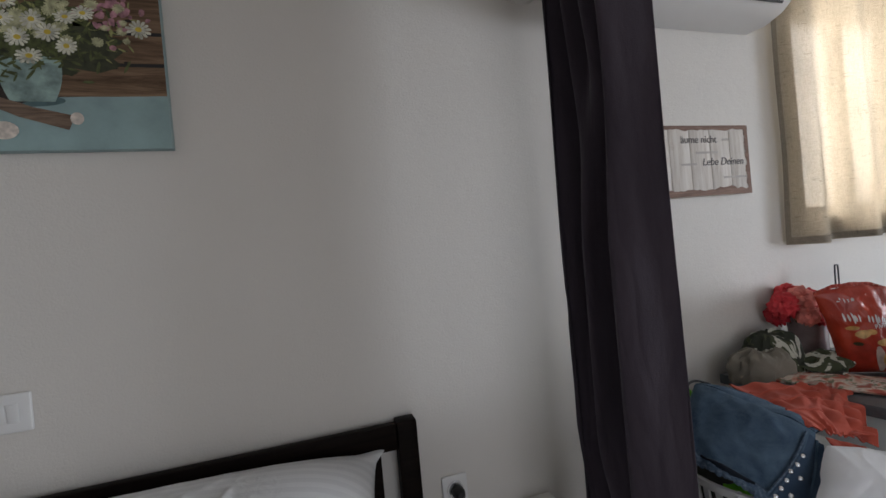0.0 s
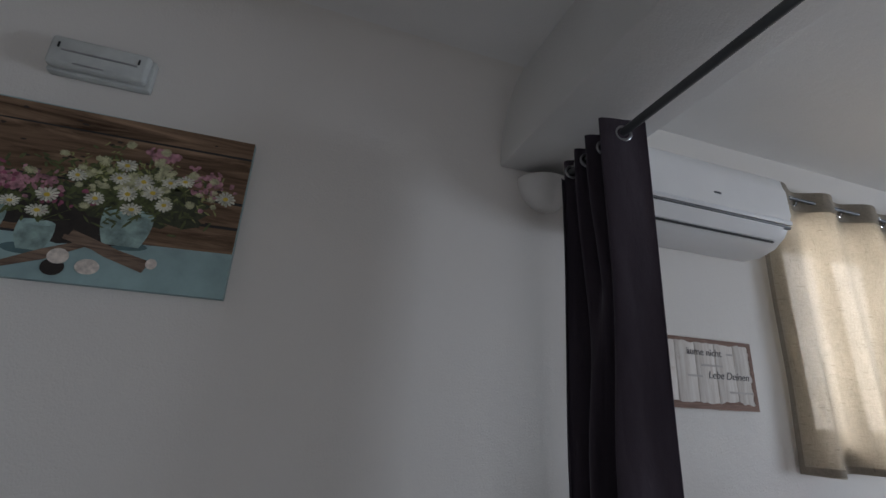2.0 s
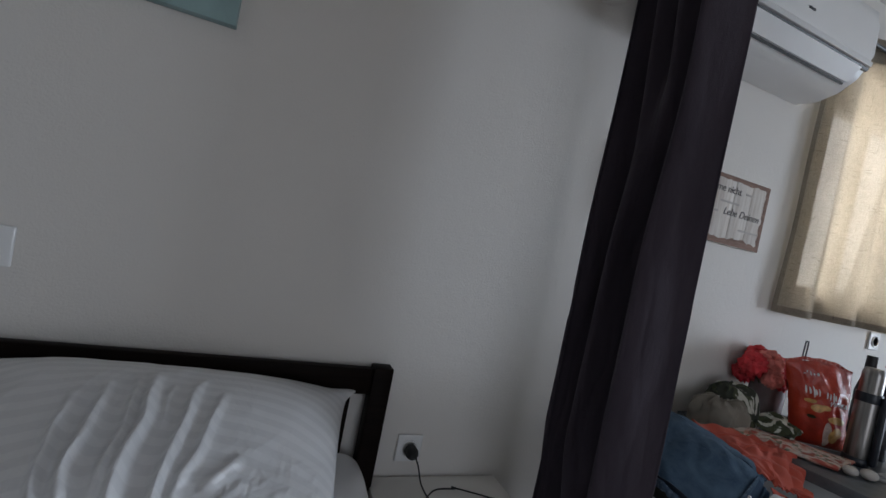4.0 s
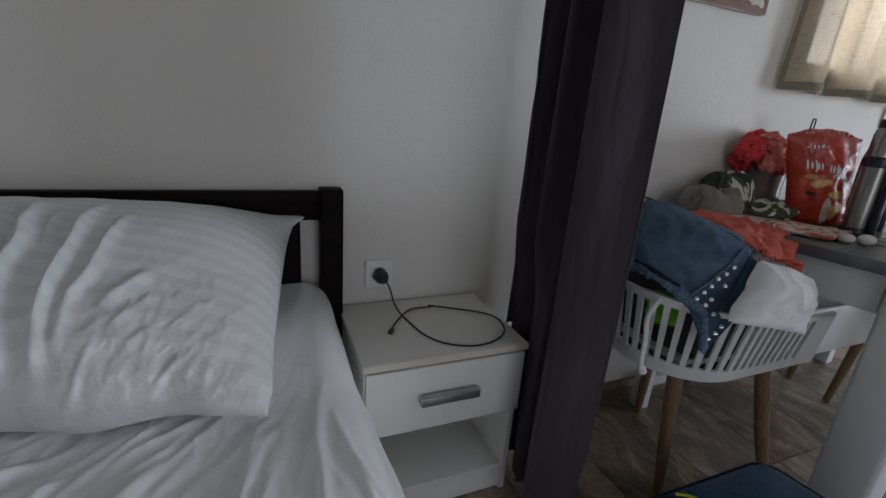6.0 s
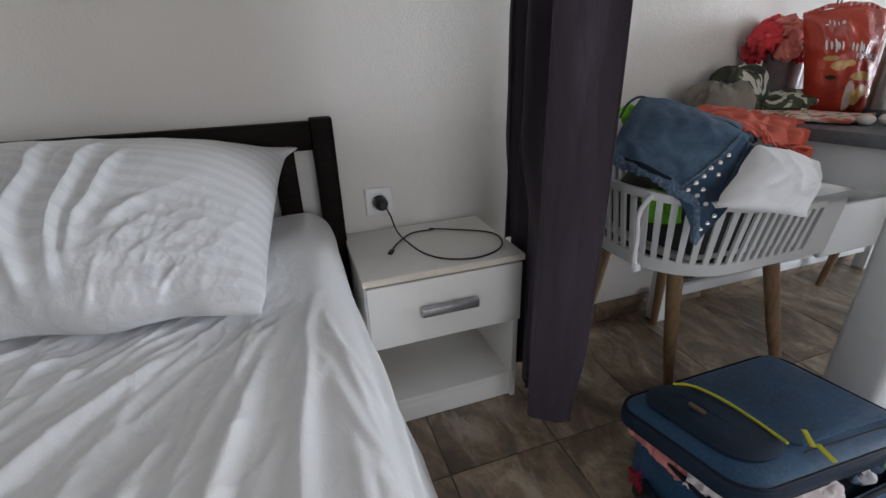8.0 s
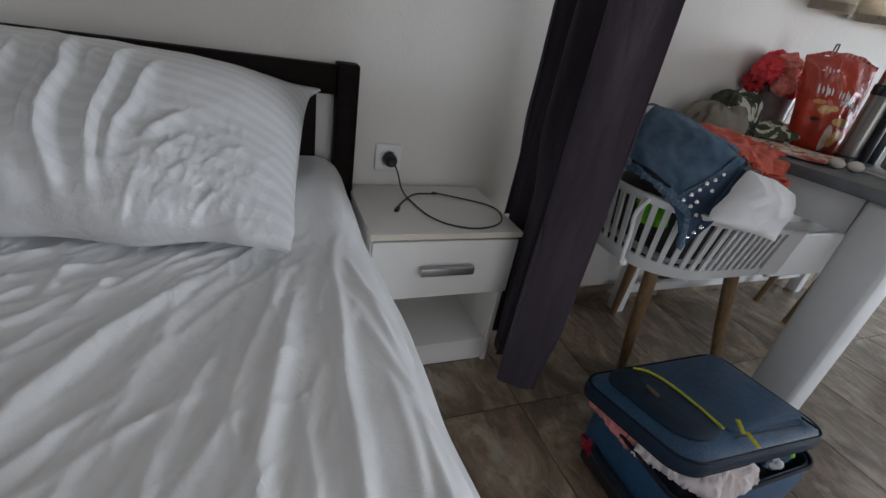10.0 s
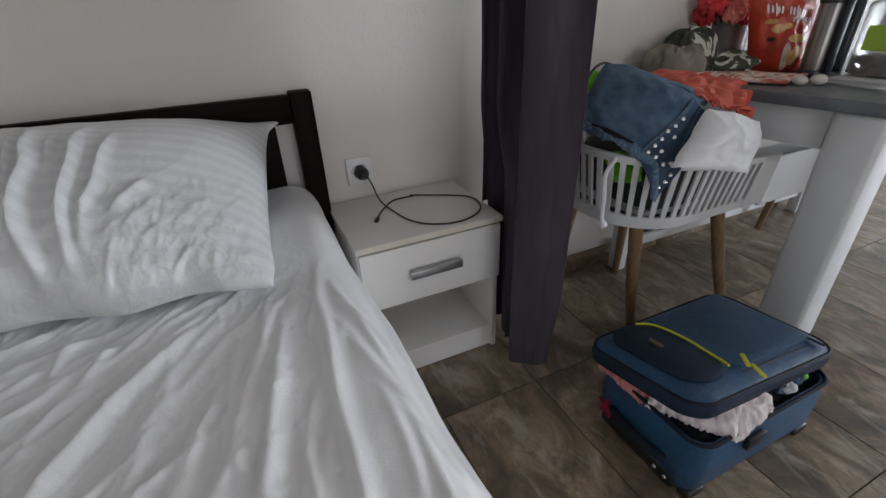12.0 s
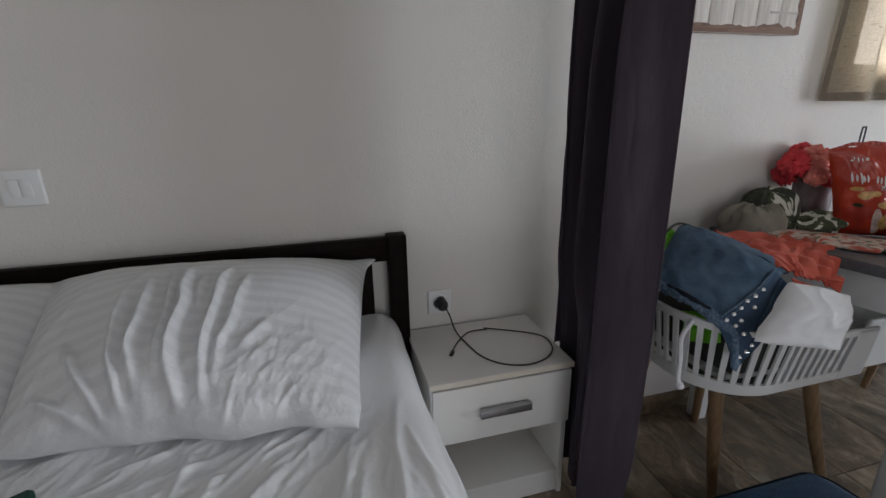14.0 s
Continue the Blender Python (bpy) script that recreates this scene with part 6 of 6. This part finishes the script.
for k, (x, y, z, r, m) in enumerate(((1.405, -0.20, 0.985, 0.058, 0), (1.425, -0.16, 0.945, 0.050, 2), (1.475, -0.22, 1.000, 0.060, 1), (1.50, -0.16, 1.010, 0.055, 0), (1.545, -0.215, 0.985, 0.058, 0), (1.575, -0.17, 0.975, 0.052, 2), (1.455, -0.25, 0.950, 0.046, 1), (1.52, -0.25, 0.945, 0.046, 0), (1.60, -0.23, 0.945, 0.046, 0))):
    x, y, r = 1.486 + (x - 1.486) * 0.85 - 0.052, y + 0.035, r * 0.80
    f = part("blossom", blossom((x, y, z), r, k * 3.0), REDS[m], vase, "ruffled cloth blossom")
    part("stem", tube([(1.486 + (x - 1.486) * 0.25, -0.158 + (y + 0.158) * 0.25, T + 0.12), (x, y, z)], 0.002, 6), LEAF, f, "thin green stem")

wire = thing("wire_loop", (1.655, -0.165, T), "dark bent wire loop standing behind the bag", "wire")
loop = [(1.640 + dx, -0.165, z) for dx, z in ((0.0, T + 0.002), (0.003, 0.95), (0.006, 1.085), (0.011, 1.098), (0.019, 1.098), (0.024, 1.085), (0.021, 0.95), (0.018, T + 0.002))]
part("wire", tube(curve_points(loop, 5), 0.0028, 8), GREY_METAL, wire)

# vacuum flask
NAVY = plain("navy_plastic", (0.012, 0.016, 0.024), 0.35, vary=0.15)
FLASK_STEEL = Nodes("ribbed_steel")
FLASK_STEEL.look_of(FLASK_STEEL.ramp(FLASK_STEEL.noise(1.5, 3, 0.5, FLASK_STEEL.stretch((60, 60, 1))), [(0.3, (0.20, 0.19, 0.18)), (0.7, (0.42, 0.40, 0.38))]), 0.3, 0.85)
FLASK_STEEL = FLASK_STEEL.mat
flask = thing("vacuum_flask", (1.500, -0.448, T), "grey steel vacuum flask with dark trim and handle", "flask")
FC = (1.500, -0.448, T)
part("body", lathe([(0.0, 0.02), (0.031, 0.02), (0.032, 0.03), (0.032, 0.215), (0.030, 0.222), (0.0, 0.222)], FC, 36), FLASK_STEEL, flask)
part("foot", lathe([(0.0, 0.0008), (0.034, 0.0008), (0.0355, 0.006), (0.0355, 0.022), (0.0325, 0.026), (0.0, 0.026)], FC, 36), NAVY, flask, "dark foot ring")
part("collar", lathe([(0.0, 0.206), (0.0335, 0.206), (0.0345, 0.212), (0.0345, 0.232), (0.0325, 0.236), (0.0, 0.236)], FC, 36), NAVY, flask, "dark collar")
part("cap", lathe([(0.0, 0.234), (0.030, 0.234), (0.030, 0.298), (0.027, 0.310), (0.022, 0.316), (0.0, 0.317)], FC, 36), FLASK_STEEL, flask, "steel drinking cap")
part("handle", box(FC[0] - 0.010, FC[0] + 0.012, FC[1] - 0.052, FC[1] - 0.034, T + 0.012, T + 0.232, 0.006, 3), NAVY, flask, "dark upright handle")

bottle = thing("dark_bottle", (1.655, -0.40, T), "black bottle with a red round cap behind the flask", "bottle")
part("bottle", lathe([(0.0, 0.001), (0.028, 0.001), (0.029, 0.22), (0.016, 0.28), (0.015, 0.345), (0.0, 0.345)], (1.64, -0.375, T), 24), BLACK, bottle)
part("cap", lathe([(0.0, 0.0), (0.018, 0.003), (0.024, 0.018), (0.018, 0.034), (0.0, 0.04)], (1.685, -0.42, T + 0.30), 20), REDS[2], bottle, "round dark red cap")
part("neck", lathe([(0.0, 0.001), (0.026, 0.001), (0.027, 0.2), (0.012, 0.25), (0.012, 0.302), (0.0, 0.302)], (1.685, -0.42, T), 20), NAVY, bottle)

# clear boxes with food
CLEAR = Nodes("clear_plastic")
CLEAR.look_of(CLEAR.ramp(CLEAR.noise(30, 4), [(0.4, (0.30, 0.30, 0.29)), (0.6, (0.42, 0.42, 0.41))]), 0.2, Transmission_Weight=0.6, IOR=1.12)
CLEAR = CLEAR.mat
jar = thing("plastic_container", (1.575, -0.59, T), "clear plastic container with a light green label", "container")
pane = part("container", box(1.510, 1.640, -0.655, -0.530, T + 0.0145, T + 0.21, 0.012, 3), CLEAR, jar, "clear plastic walls")
pane.visible_shadow = False
part("lid", box(1.504, 1.646, -0.661, -0.524, T + 0.2105, T + 0.228, 0.006, 3), WHITE_PLASTIC, jar)
part("label", box(1.5075, 1.5090, -0.618, -0.552, T + 0.085, T + 0.150, 0), plain("light_green_label", (0.36, 0.55, 0.07), 0.5, vary=0.08), jar, "light green label", False)
BISCUIT = plain("biscuit", (0.20, 0.12, 0.07), 0.8, vary=0.4, scale=30, grain=0.3)
for k in range(12):
    c = (1.545 + 0.055 * (k % 2) + flower_rnd.uniform(-0.008, 0.008), -0.628 + 0.032 * ((k // 2) % 3), T + 0.028 + 0.028 * (k // 6))
    part("biscuit", lathe([(0.0, -0.010), (0.022, -0.008), (0.026, 0.0), (0.022, 0.010), (0.0, 0.012)], c, 12, turn=pose(0, 0, 0, flower_rnd.uniform(-30, 30), flower_rnd.uniform(-30, 30), 0)), BISCUIT, jar, "brown biscuit")
PAPER = plain("pale_paper", (0.46, 0.47, 0.48), 0.4, vary=0.06)
part("folded_paper", box(1.42, 1.66, -0.70, -0.52, T, T + 0.006, 0.002, turn=pose(0, 0, 0, 0, 0, -8)), PAPER, None, "pale folded paper under the container", category="paper", group="papers on the table")
part("folded_paper", box(1.45, 1.67, -0.69, -0.525, T + 0.0063, T + 0.014, 0.002), PAPER, None, "pale folded paper under the container", category="paper", group="papers on the table")

# strap on the bed
STRAP = cloth_material("dark_green_band", (0.012, 0.055, 0.045), 600, 0.2, 0.2, 0.8, 0.2)
sc = [(-0.78, -0.60, 0.566), (-0.735, -0.585, 0.575), (-0.705, -0.600, 0.590), (-0.700, -0.635, 0.583), (-0.722, -0.680, 0.568), (-0.770, -0.72, 0.566)]
part("green_band", tube(curve_points(sc, 6), 0.008, 8), STRAP, None, "dark green fabric band lying on the sheet", category="band")

# ---- floor tiles and baseboard ----
floor = part("floor", box(LEFT - 0.2, RIGHT + 0.2, BACK - 0.2, 0.25, -0.12, -0.0035, 0), GROUT, None, "brown stone-look tiled floor with dark joints", False, "structure")
PITCH_X, PITCH_Y, GX, GY, GAP = 0.306, 0.612, 0.470, -0.527, 0.0034
tile = box(-(PITCH_X - GAP) / 2, (PITCH_X - GAP) / 2, -(PITCH_Y - GAP) / 2, (PITCH_Y - GAP) / 2, -0.004, 0.0, 0)
tile_data = bpy.data.meshes.new("tile")
tile.to_mesh(tile_data), tile.free()
tile_data.materials.append(TILE)
for i in range(-9, 21):
    for j in range(-6, 2):
        x, y = GX + PITCH_X * (i + 0.5), GY + PITCH_Y * (j + 0.5)
        if LEFT - 0.15 < x < RIGHT + 0.15 and BACK - 0.3 < y < 0.31:
            ob = new("tile", tile_data)
            ob.location, ob.parent = (x, y, 0.0), floor
skirt = thing("baseboard", (0, 0, 0), "brown stone-look tile baseboard", kind="structure")
for x0, x1, y in [(-2.25 + 0.61 * k, -2.25 + 0.61 * (k + 1) - 0.003, 0.0) for k in range(5)] + [(STEP + 0.003 + 0.585 * k, STEP + 0.585 * (k + 1), FRONT) for k in range(9)]:
    part("baseboard_tile", box(x0, x1, y - 0.0095, y - 0.0005, 0.0005, 0.080, 0.0015), TILE, skirt)
